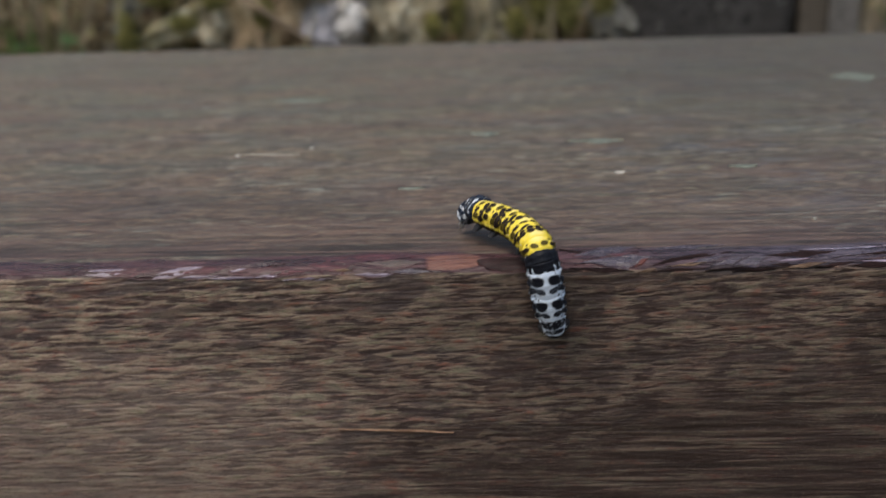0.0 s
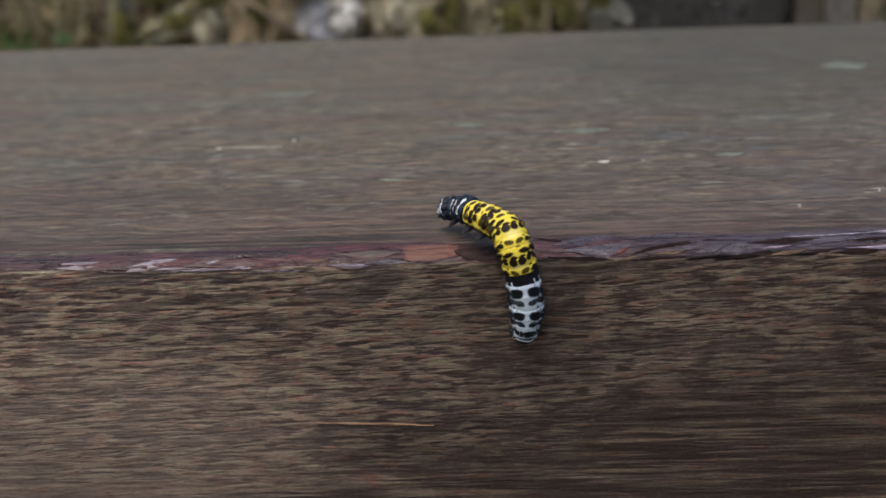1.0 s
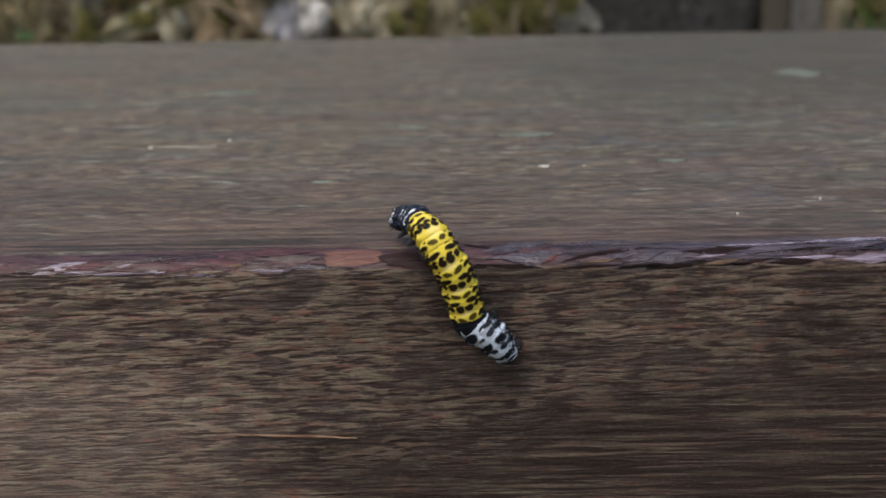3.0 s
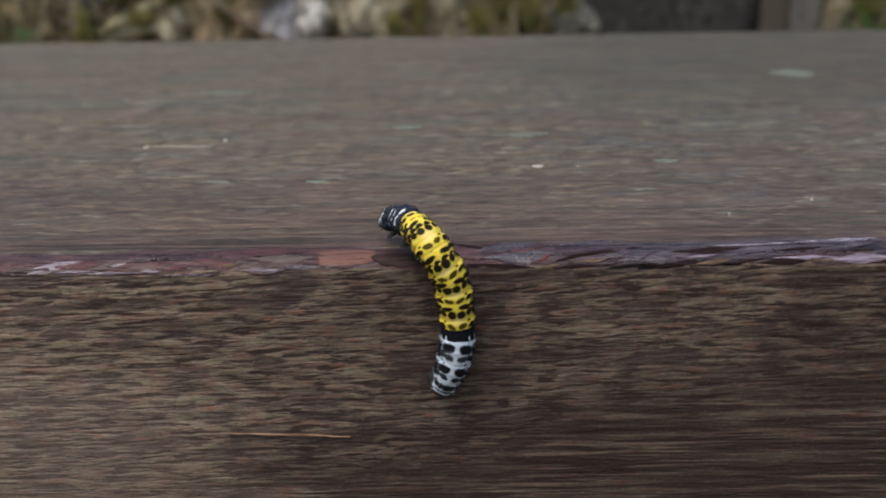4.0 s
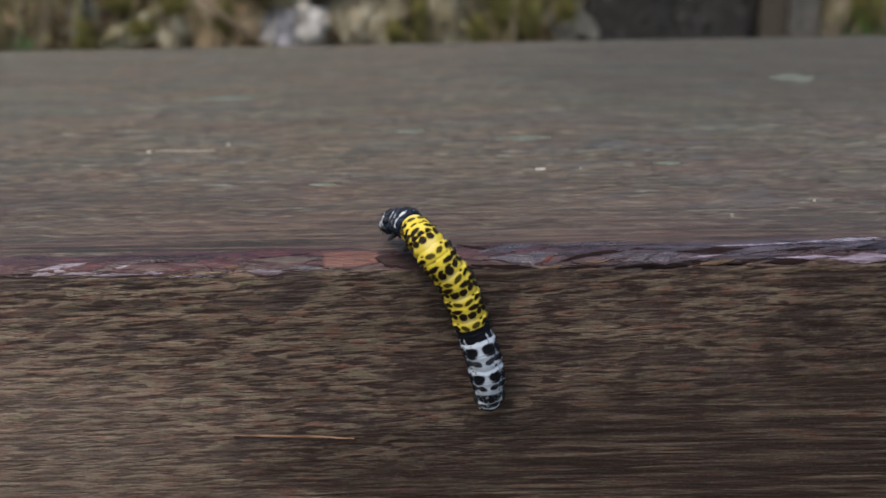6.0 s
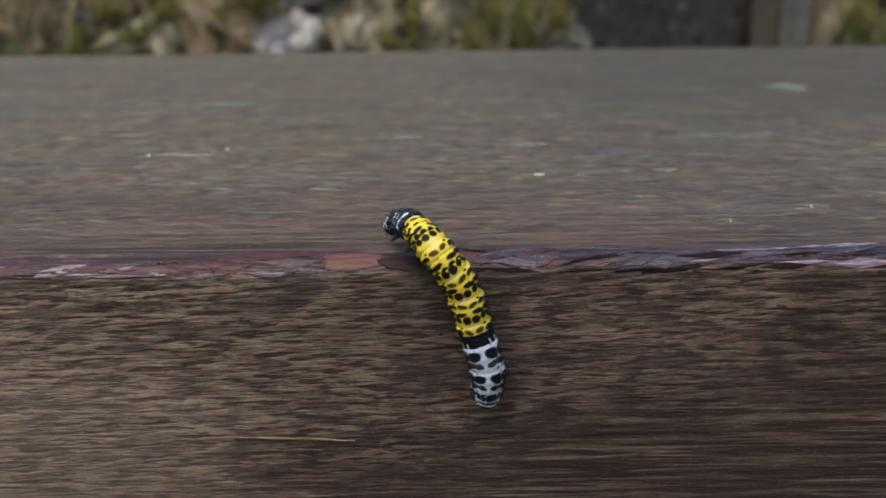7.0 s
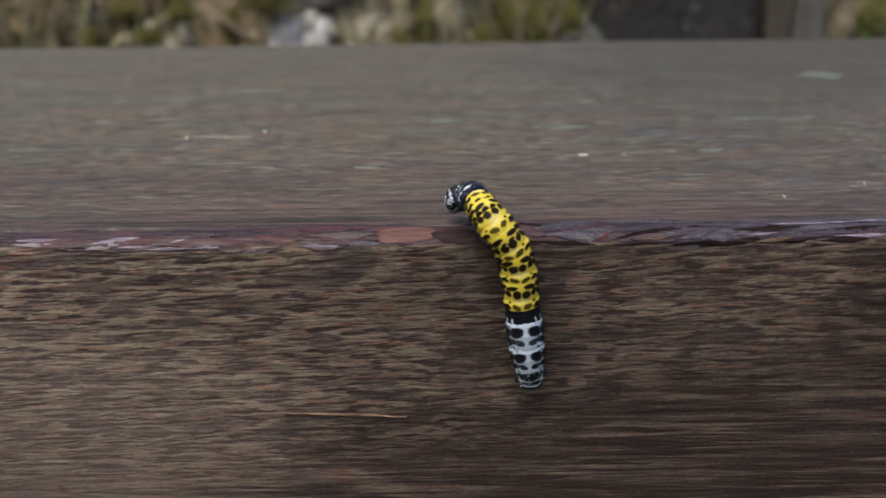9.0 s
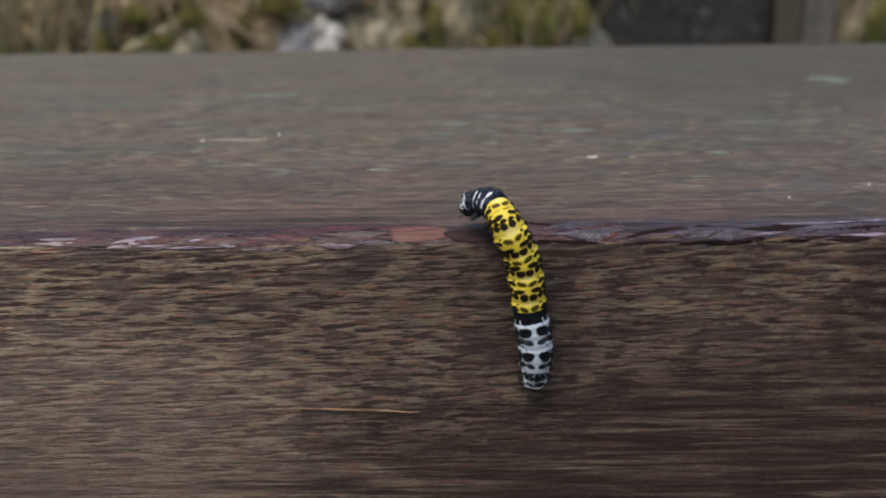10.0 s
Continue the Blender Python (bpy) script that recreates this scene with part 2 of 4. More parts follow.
    # shade under the film's lip, put into the colour along its cleft
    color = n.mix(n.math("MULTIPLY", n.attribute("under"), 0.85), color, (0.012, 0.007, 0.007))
    rough = n.math("ADD", n.math("MULTIPLY", worn, 0.18), n.ramp(broad, (0.3, 0.42), (0.7, 0.56)))
    rough = n.mix(edge, rough, n.ramp(chips, (0.35, 0.20), (0.65, 0.42)))
    height = n.math("ADD", n.math("MULTIPLY", n.mix(opened, fibres, n.math("MULTIPLY", splinters, 1.3)), 0.7), n.math("MULTIPLY", long_grain, 0.8))
    height = n.math("ADD", height, n.math("ADD", n.math("MULTIPLY", hair, 0.15), n.math("MULTIPLY", worn, 0.35)))
    height = n.mix(lid, height, n.math("ADD", mottle, n.math("MULTIPLY", flecks, 0.5)))
    normal = n.bump(height, 0.00035, 0.9)
    return n.done(color, rough, normal, 0.27)


def body_material(name, ground, pale, black=(0.0055, 0.0050, 0.006), gloss=(0.011, 0.010, 0.012)):
    n = Nodes(name)
    grain = n.noise((2600, 2600, 2600), 1, 3)
    c = n.mix(n.ramp(grain, (0.35, 0.0), (0.7, 0.5)), ground, pale)
    c = n.mix(n.attribute("pale"), c, pale)
    c = n.mix(n.attribute("spot"), c, n.ramp(n.noise((2400, 2400, 2400), 1, 3, 0.6), (0.50, black), (0.72, gloss)))
    normal = n.bump(n.noise((7000, 7000, 7000), 1, 2), 0.00006, 0.6)
    return n.done(c, n.ramp(grain, (0.3, 0.36), (0.7, 0.55)), normal, 0.10)


def plain(name, color, rough, grain=3000, spread=0.35, bump=0.0):
    n = Nodes(name)
    v = n.noise((grain, grain, grain), 1, 4)
    dark = tuple(x * (1 - spread) for x in color)
    light = tuple(min(1, x * (1 + spread)) for x in color)
    c = n.ramp(v, (0.3, dark), (0.7, light))
    return n.done(c, rough, n.bump(v, bump, 0.8) if bump else None)


def rock_material(name, body, stain, lichen, amount, pitted=0.9):
    """Rough stone: coarse grain, stained patches, crusts of lichen and dark pits."""
    n = Nodes(name)
    big = n.noise((14, 14, 14), 1, 6, 0.65)
    fine = n.noise((150, 150, 150), 1, 5, 0.7)
    grit = n.noise((420, 420, 420), 1, 4, 0.65)
    c = n.ramp(fine, (0.30, tuple(x * 0.45 for x in body)), (0.5, body), (0.72, tuple(min(1, x * 1.6) for x in body)))
    c = n.mix(n.ramp(big, (0.45, 0.0), (0.6, 0.8)), c, stain)
    crust = n.noise((52, 52, 52), 1, 6, 0.75, 0.8)
    c = n.mix(n.ramp(crust, (0.59 - amount, 0.0), (0.63 - amount, 0.95)), c, n.ramp(grit, (0.38, tuple(x * 0.6 for x in lichen)), (0.62, tuple(min(1, x * 1.35) for x in lichen))))
    pits = n.noise((58, 58, 58), 1, 5, 0.7, 0.8)
    c = n.mix(n.ramp(pits, (0.40, pitted), (0.45, 0.0)), c, tuple(x * 0.12 for x in stain))
    normal = n.bump(n.math("ADD", n.math("MULTIPLY", grit, 0.5), n.math("ADD", fine, big)), 0.006, 0.9)
    return n.done(c, 0.88, normal, 0.25)


TIMBER = timber_material()
YELLOW = body_material("yellow_skin", (0.66, 0.512, 0.026), (0.70, 0.58, 0.20), (0.010, 0.006, 0.004), (0.020, 0.012, 0.008))
WHITE = body_material("white_skin", (0.48, 0.55, 0.66), (0.63, 0.70, 0.80), (0.006, 0.007, 0.011), (0.014, 0.016, 0.022))
HEAD = body_material("head_skin", (0.50, 0.53, 0.58), (0.68, 0.70, 0.74), (0.004, 0.007, 0.016), (0.040, 0.060, 0.105))
DARK_LEG = plain("dark_leg", (0.006, 0.006, 0.009), 0.85)
BRISTLE = plain("bristle", (0.5, 0.5, 0.5), 0.5)
BLACK_BRISTLE = plain("black_bristle", (0.015, 0.015, 0.018), 0.4)
SOIL = rock_material("leafy_soil", (0.120, 0.090, 0.054), (0.082, 0.070, 0.036), (0.240, 0.190, 0.125), 0.03)
ROCK_ORANGE = rock_material("orange_rock", (0.43, 0.315, 0.200), (0.32, 0.240, 0.155), (0.56, 0.47, 0.33), 0.03)
ROCK_BLUE = rock_material("lavender_rock", (0.446, 0.432, 0.466), (0.351, 0.344, 0.371), (0.621, 0.594, 0.608), 0.0, 0.3)
ROCK_OCHRE = rock_material("ochre_rock", (0.330, 0.259, 0.154), (0.209, 0.182, 0.072), (0.506, 0.462, 0.330), 0.05)
ROCK_GREY = rock_material("grey_rock", (0.165, 0.160, 0.145), (0.110, 0.108, 0.090), (0.34, 0.335, 0.30), 0.03)
ROCK_LICHEN = rock_material("lichen_rock", (0.330, 0.285, 0.200), (0.240, 0.205, 0.130), (0.520, 0.480, 0.380), 0.07)
ROCK_WHITE = rock_material("white_rock", (0.525, 0.488, 0.450), (0.375, 0.338, 0.312), (0.850, 0.825, 0.787), 0.10)
ROCK_MOSSY = rock_material("mossy_rock", (0.42, 0.37, 0.23), (0.28, 0.265, 0.090), (0.80, 0.76, 0.64), 0.06, 0.6)
ROCK_DARK = rock_material("dark_rock", (0.037, 0.035, 0.035), (0.026, 0.024, 0.022), (0.21, 0.205, 0.20), -0.02)
ROCK_CREAM = rock_material("cream_rock", (0.293, 0.242, 0.178), (0.242, 0.210, 0.102), (0.383, 0.344, 0.268), 0.05, 0.5)
POST_DARK = plain("brown_post", (0.062, 0.050, 0.038), 0.8, 90, 0.4, 0.002)
POST_EDGE = plain("grey_batten", (0.102, 0.094, 0.088), 0.8, 90, 0.35, 0.002)
LEAF = plain("green_leaf", (0.060, 0.17, 0.050), 0.5, 90, 0.4)
STEM = plain("dry_stem", (0.20, 0.17, 0.12), 0.75, 90, 0.35)
MOSS = plain("moss", (0.23, 0.215, 0.072), 0.9, 120, 0.6, 0.004)
GRASS = plain("grass_blade", (0.07, 0.16, 0.025), 0.6, 60)
ROOT = plain("dry_root", (0.15, 0.11, 0.072), 0.8, 80, 0.4, 0.002)


# ---- ground, bank ----
def make_ground():
    span = np.concatenate([-np.geomspace(400, 3.2, 24), np.linspace(-3, 3, 61), np.geomspace(3.2, 400, 24)])
    X, Y = np.meshgrid(span, span)
    Z = 0.02 * (fbm(X * 6, Y * 6, 3) - 0.5) * (np.abs(X) < 3.1) * (np.abs(Y) < 3.1)
    Z = Z * step(0.25, 0.6, np.hypot(np.maximum(np.abs(X) - 0.9, 0), np.maximum(np.abs(Y - 0.14) - 0.15, 0))) - 0.001
    n = len(span)
    ob = mesh_ob("ground", np.c_[X.ravel(), Y.ravel(), Z.ravel()], grid_faces(n, n), SOIL)
    return tagged(ob, "bare brown leafy earth round the timber sleeper", "ground", kind="structure")


def make_bank():
    xs, hs = np.linspace(-3, 3, 300), np.linspace(-0.05, 0.60, 42)
    X, Hh = np.meshgrid(xs, hs)
    Y = WALL_Y + 0.045 + 0.35 * np.maximum(Hh, 0) + 0.06 * (fbm(X * 7, Hh * 7, 21, 5) - 0.5) - 0.02
    # the crown of the bank runs back and falls to the ground again
    crown = [(0.15, 0.66), (0.5, 0.72), (1.2, 0.74), (2.2, 0.70), (3.2, 0.45), (4.2, 0.15), (5.0, -0.05)]
    for back, high in crown:
        X = np.vstack([X, xs])
        Y = np.vstack([Y, WALL_Y + 0.25 + back + 0.1 * fbm(xs * 3, xs * 0 + back, 22, 3)])
        Hh = np.vstack([Hh, high + 0.06 * (fbm(xs * 4, xs * 0 + back * 3, 23, 3) - 0.5)])
    fall = step(3.0, 2.2, np.abs(X))
    Hh = np.minimum(Hh, Hh * fall - 0.05 * (1 - fall))
    ob = mesh_ob("bank", np.c_[X.ravel(), Y.ravel(), Hh.ravel()], grid_faces(len(X), 300), SOIL)
    return tagged(ob, "earth bank of dark leafy soil behind the stones", "bank", kind="structure")


def rock_mesh(seed, size, material, square, rough):
    """A squarish weathered block with a coarse broken surface."""
    bm = bmesh.new()
    bmesh.ops.create_icosphere(bm, subdivisions=5, radius=1.0)
    rng = random.Random(seed)
    off = Vector((rng.random() * 50, rng.random() * 50, rng.random() * 50))
    for v in bm.verts:
        d = v.co.normalized()
        c = d / (abs(d.x) ** square + abs(d.y) ** square + abs(d.z) ** square) ** (1 / square)
        k = 1 + rough * (noise.noise(d * 1.6 + off) + 0.5 * noise.noise(d * 4.0 + off) + 0.28 * noise.noise(d * 11 + off) + 0.16 * noise.noise(d * 24 + off))
        c = c * k
        v.co = Vector((c.x * size[0], c.y * size[1], c.z * size[2]))
    me = bpy.data.meshes.new("rock")
    bm.to_mesh(me)
    bm.free()
    me.polygons.foreach_set("use_smooth", [True] * len(me.polygons))
    me.materials.append(material)
    return me


def rock(x, z, w, h, material, label, seed, turn=0.0, y=0.0, square=3.0, rough=0.26, name="rock"):
    ob = new(name, rock_mesh(seed, (w, 0.07, h), material, square, rough))
    ob.matrix_basis = pose(x, WALL_Y + 0.055 + y, z, -8, turn, 0)
    return tagged(ob, label, name, group="stones of the bank")


make_ground()
make_bank()
# x, z, half width, half height, material, label, tilt, further back
STONES = [
    (-0.455, 0.062, 0.042, 0.055, ROCK_GREY, "dark grey-brown stone under dry stems", 8, 0.015),
    (-0.415, 0.128, 0.034, 0.040, ROCK_ORANGE, "weathered orange-brown stone in the bank", -10, 0.0),
    (-0.385, 0.062, 0.066, 0.021, ROCK_MOSSY, "long mossy stone lying aslant in the bank", -27, -0.02),
    (-0.395, 0.020, 0.050, 0.030, SOIL, "low earthy stone under a mossy one", 0, 0.0),
    (-0.340, 0.056, 0.022, 0.032, ROCK_LICHEN, "small stone crusted with pale lichen", 12, -0.03),
    (-0.300, 0.055, 0.036, 0.065, ROCK_ORANGE, "brown stone with rough grain in the bank", 4, 0.0),
    (-0.252, 0.045, 0.050, 0.062, ROCK_ORANGE, "broad brown stone under a dry root", 0, -0.005),
    (-0.225, 0.115, 0.052, 0.036, ROCK_MOSSY, "dark mossy stone flecked with lichen", 20, 0.0),
    (-0.204, 0.050, 0.032, 0.046, ROCK_BLUE, "smooth lavender-grey stone in the bank", -6, -0.015),
    (-0.168, 0.058, 0.022, 0.034, ROCK_WHITE, "pale stone crusted with white lichen", 10, -0.02),
    (-0.150, 0.140, 0.068, 0.042, ROCK_BLUE, "lavender-grey stone in the upper course", 0, 0.0),
    (-0.098, 0.062, 0.056, 0.066, ROCK_LICHEN, "broad pale stone covered in ochre lichen", 0, 0.0),
    (0.024, 0.075, 0.060, 0.085, ROCK_LICHEN, "pale rough stone flecked with lichen and moss", 3, 0.005),
    (0.072, 0.055, 0.026, 0.060, ROCK_OCHRE, "ochre-brown stone at the edge of a gap", 6, 0.0),
    (0.122, 0.070, 0.050, 0.090, SOIL, "dark earthy stone set back in a gap", 0, 0.05),
    (0.128, 0.048, 0.020, 0.022, ROCK_ORANGE, "small brown stone in a dark gap", 0, 0.0),
    (0.165, 0.050, 0.034, 0.042, ROCK_GREY, "grey-green stone beside the dark slab", -22, -0.015),
    (0.528, 0.085, 0.052, 0.105, ROCK_CREAM, "cream stone with green moss beside the post", 0, 0.0),
    (0.630, 0.085, 0.055, 0.105, ROCK_OCHRE, "ochre mossy stone beyond the post", 0, 0.0),
]
for i, (x, z, w, h, m, lab, turn, y) in enumerate(STONES):
    rock(x, z, w, h, m, lab, 40 + i, turn, y)
rock(0.291, 0.11, 0.110, 0.16, ROCK_DARK, "large dark rough stone slab flecked with white", 90, 0, 0.0, 7.0, 0.07, "slab")


def moss_clump(x, y, z, w, h, seed):
    """A cushion of moss: one mesh of many short tufts."""
    rng = random.Random(seed)
    bm = bmesh.new()
    for _ in range(260):
        a, r = rng.uniform(0, 6.283), math.sqrt(rng.random())
        base = Vector((w * r * math.cos(a), -0.012 * (1 - r * r), h * r * math.sin(a)))
        thorn(bm, base, Vector((rng.uniform(-0.7, 0.7), -1, rng.uniform(-0.3, 0.9))), rng.uniform(0.006, 0.014), 0.003)
    me = bpy.data.meshes.new("moss")
    bm.to_mesh(me)
    bm.free()
    me.materials.append(MOSS)
    ob = new("moss", me)
    ob.matrix_basis = pose(x, y, z)
    return tagged(ob, "cushion of yellow-green moss on a stone", "moss", kind="stuff")


def grass_tuft(x, y, z, seed, count, tall):
    rng = random.Random(seed)
    bm = bmesh.new()
    for _ in range(count):
        p = Vector((rng.uniform(-0.02, 0.02), rng.uniform(-0.01, 0.01), 0))
        lean = Vector((rng.uniform(-0.5, 0.5), rng.uniform(-0.4, 0.1), 1)).normalized()
        w, prev = rng.uniform(0.0015, 0.003), None
        h = tall * rng.uniform(0.6, 1.1)
        for k in range(6):
            f = k / 5
            c = p + lean * h * f + Vector((lean.x, lean.y, -0.3)) * h * 0.5 * f * f
            cur = (bm.verts.new(c + Vector((-w * (1 - f), 0, 0))), bm.verts.new(c + Vector((0, 0.0007, 0))), bm.verts.new(c + Vector((w * (1 - f) + 0.0001, 0, 0))))
            if prev:
                bm.faces.new((prev[0], prev[1], cur[1], cur[0]))
                bm.faces.new((prev[1], prev[2], cur[2], cur[1]))
            prev = cur
    me = bpy.data.meshes.new("grass")
    bm.to_mesh(me)
    bm.free()
    me.materials.append(GRASS)
    ob = new("grass", me)
    ob.matrix_basis = pose(x, y, z)
    return tagged(ob, "thin green grass at the foot of the bank", "grass", kind="stuff")


def tube(name, points, r0, r1, material, label, category):
    """A tapering uneven stem through a few points."""
    pts = [Vector(p) for p in points]
    path = []
    for a, b, c, d in zip([pts[0]] + pts[:-2], pts[:-1], pts[1:], pts[2:] + [pts[-1]]):
        for k in range(6):
            t = k / 6
            path.append(0.5 * (2 * b + (c - a) * t + (2 * a - 5 * b + 4 * c - d) * t * t + (3 * b - a - 3 * c + d) * t ** 3))
    path.append(pts[-1])
    verts = []
    for i, p in enumerate(path):
        ahead = (path[min(i + 1, len(path) - 1)] - path[max(i - 1, 0)]).normalized()
        side = ahead.orthogonal().normalized()
        other = ahead.cross(side)
        r = (r0 + (r1 - r0) * i / (len(path) - 1)) * (1 + 0.25 * noise.noise(p * 60))
        verts += [p + r * (side * math.cos(k * 0.6283) + other * math.sin(k * 0.6283)) for k in range(10)]
    faces = grid_faces(len(path), 10, wrap=True) + [tuple(range(10))[::-1], tuple(len(verts) - 10 + k for k in range(10))]
    return tagged(mesh_ob(name, verts, faces, material), label, category)


def thorn(bm, base, way, length, r):
    """One tapering hair, tuft or claw."""
    way = way.normalized()
    side = way.orthogonal().normalized()
    other = way.cross(side)
    tip = bm.verts.new(base + way * length)
    rim = [bm.verts.new(base + r * (side * math.cos(k * 2.0944) + other * math.sin(k * 2.0944))) for k in range(3)]
    for k in range(3):
        bm.faces.new((rim[k], rim[(k + 1) % 3], tip))


for k, (x, z, w, h) in enumerate(((-0.378, 0.072, 0.020, 0.013), (-0.222, 0.118, 0.028, 0.014), (0.075, 0.092, 0.014, 0.030), (0.110, 0.085, 0.014, 0.035), (0.155, 0.085, 0.012, 0.030), (-0.028, 0.082, 0.008, 0.035),
                                  (-0.335, 0.100, 0.016, 0.014), (-0.275, 0.085, 0.012, 0.020), (-0.060, 0.060, 0.010, 0.016), (0.045, 0.062, 0.012, 0.018), (-0.405, 0.105, 0.018, 0.012),
                                  (0.532, 0.085, 0.020, 0.030), (0.590, 0.080, 0.02, 0.05), (-0.452, 0.055, 0.012, 0.03), (0.022, 0.142, 0.03, 0.02))):
    moss_clump(x, WALL_Y - 0.022, z, w, h, 500 + k)
for k, (x, n, tall) in enumerate(((-0.586, 18, 0.12), (-0.545, 10, 0.095), (0.515, 7, 0.10), (0.540, 16, 0.12), (0.575, 18, 0.12), (0.612, 14, 0.13), (-0.633, 18, 0.12))):
    grass_tuft(x, WALL_Y - 0.05, 0.0, 600 + k, n, tall)
tube("root", ((-0.300, WALL_Y - 0.030, 0.105), (-0.276, WALL_Y - 0.042, 0.090), (-0.250, WALL_Y - 0.040, 0.070), (-0.216, WALL_Y - 0.03, 0.044)), 0.005, 0.0035, ROOT, "dry pale root lying over the stones", "root")
for x, lean, tall, thick in ((-0.512, 0.032, 0.15, 0.0020), (-0.568, 0.002, 0.16, 0.0009), (-0.556, -0.003, 0.16, 0.0009), (-0.530, 0.006, 0.15, 0.0010)):
    tube("stem", ((x, WALL_Y - 0.045, -0.005), (x + lean * 0.3, WALL_Y - 0.045, tall * 0.4), (x + lean * 0.7, WALL_Y - 0.03, tall * 0.75), (x + lean, WALL_Y - 0.01, tall)), thick, thick * 0.7, STEM, "thin dry stem standing against the bank", "stem")


def seedling(x, y, count, seed):
    """A small weed: a short stalk with a few broad leaves."""
    rng = random.Random(seed)
    plant = tagged(new("weed"), "small green weed growing beside the bank", "weed")
    plant.matrix_basis = pose(x, y, 0)
    bm = bmesh.new()
    for k in range(3):
        thorn(bm, Vector((0.004 * (k - 1), 0, -0.004)), Vector((0.1 * (k - 1), -0.1, 1)), 0.065, 0.0014)
    part("stalk", bm, STEM, plant)
    for _ in range(count):
        turn = Euler((rng.uniform(-0.9, 0.5), rng.uniform(-0.7, 0.7), rng.uniform(0, 6.28))).to_matrix()
        c = Vector((rng.uniform(-0.022, 0.022), rng.uniform(-0.014, 0.008), rng.uniform(0.035, 0.068)))
        a, b = rng.uniform(0.004, 0.009), rng.uniform(0.002, 0.004)
        bm = bmesh.new()
        rows = []
        for u in (-1, -0.6, -0.1, 0.4, 0.8, 1):
            wide = b * math.sqrt(max(0.02, 1 - u * u))
            rows.append([bm.verts.new(c + turn @ Vector((a * u, wide * v, 0.002 * abs(v) - 0.003 * u * u))) for v in (-1, -0.5, 0, 0.5, 1)])
        for p, q in zip(rows, rows[1:]):
            for k in range(4):
                bm.faces.new((p[k], p[k + 1], q[k + 1], q[k]))
        part("leaf", bm, LEAF, plant)
    return plant


for k, (x, n) in enumerate(((-0.518, 9), (-0.585, 3))):
    seedling(x, WALL_Y - 0.055, n, 700 + k)


def leaf_litter():
    """Dead leaves and bark bits caught in the bank, as one heap."""
    rng = random.Random(71)
    bm = bmesh.new()
    for _ in range(2600):
        c = Vector((rng.uniform(-0.75, 0.85), 0, rng.uniform(0.0, 0.30)))
        if 0.17 < c.x < 0.50:
            continue
        c.y = WALL_Y + rng.uniform(-0.03, 0.05) + (0.0 if c.x < -0.44 else 0.01)
        turn = Euler((rng.uniform(0.6, 2.2), rng.uniform(-0.8, 0.8), rng.uniform(0, 6.28))).to_matrix()
        a, b, bend = rng.uniform(0.004, 0.012), rng.uniform(0.003, 0.007), rng.uniform(-0.004, 0.004)
        rows = [[bm.verts.new(c + turn @ Vector((a * u, b * v * (1 - 0.8 * u * u), bend * (u * u + v * v)))) for v in (-1, 0, 1)] for u in (-1, -0.4, 0.3, 1)]
        for p, q in zip(rows, rows[1:]):
            for k in (0, 1):
                bm.faces.new((p[k], p[k + 1], q[k + 1], q[k]))
    me = bpy.data.meshes.new("leaf_litter")
    bm.to_mesh(me)
    bm.free()
    n = Nodes("dead_leaf")
    geo = n.add("ShaderNodeNewGeometry")
    c = n.ramp(geo.outputs["Random Per Island"], (0.0, (0.10, 0.062, 0.034)), (0.3, (0.24, 0.165, 0.09)), (0.55, (0.36, 0.27, 0.16)), (0.75, (0.16, 0.16, 0.05)), (1.0, (0.42, 0.36, 0.27)))
    me.materials.append(n.done(n.mix(n.ramp(n.noise((200, 200, 200)), (0.4, 0.0), (0.7, 0.5)), c, (0.07, 0.05, 0.03)), 0.8))
    ob = new("leaf_litter", me)
    return tagged(ob, "brown and tan dead leaves caught between the stones", "leaf litter", kind="stuff")


leaf_litter()


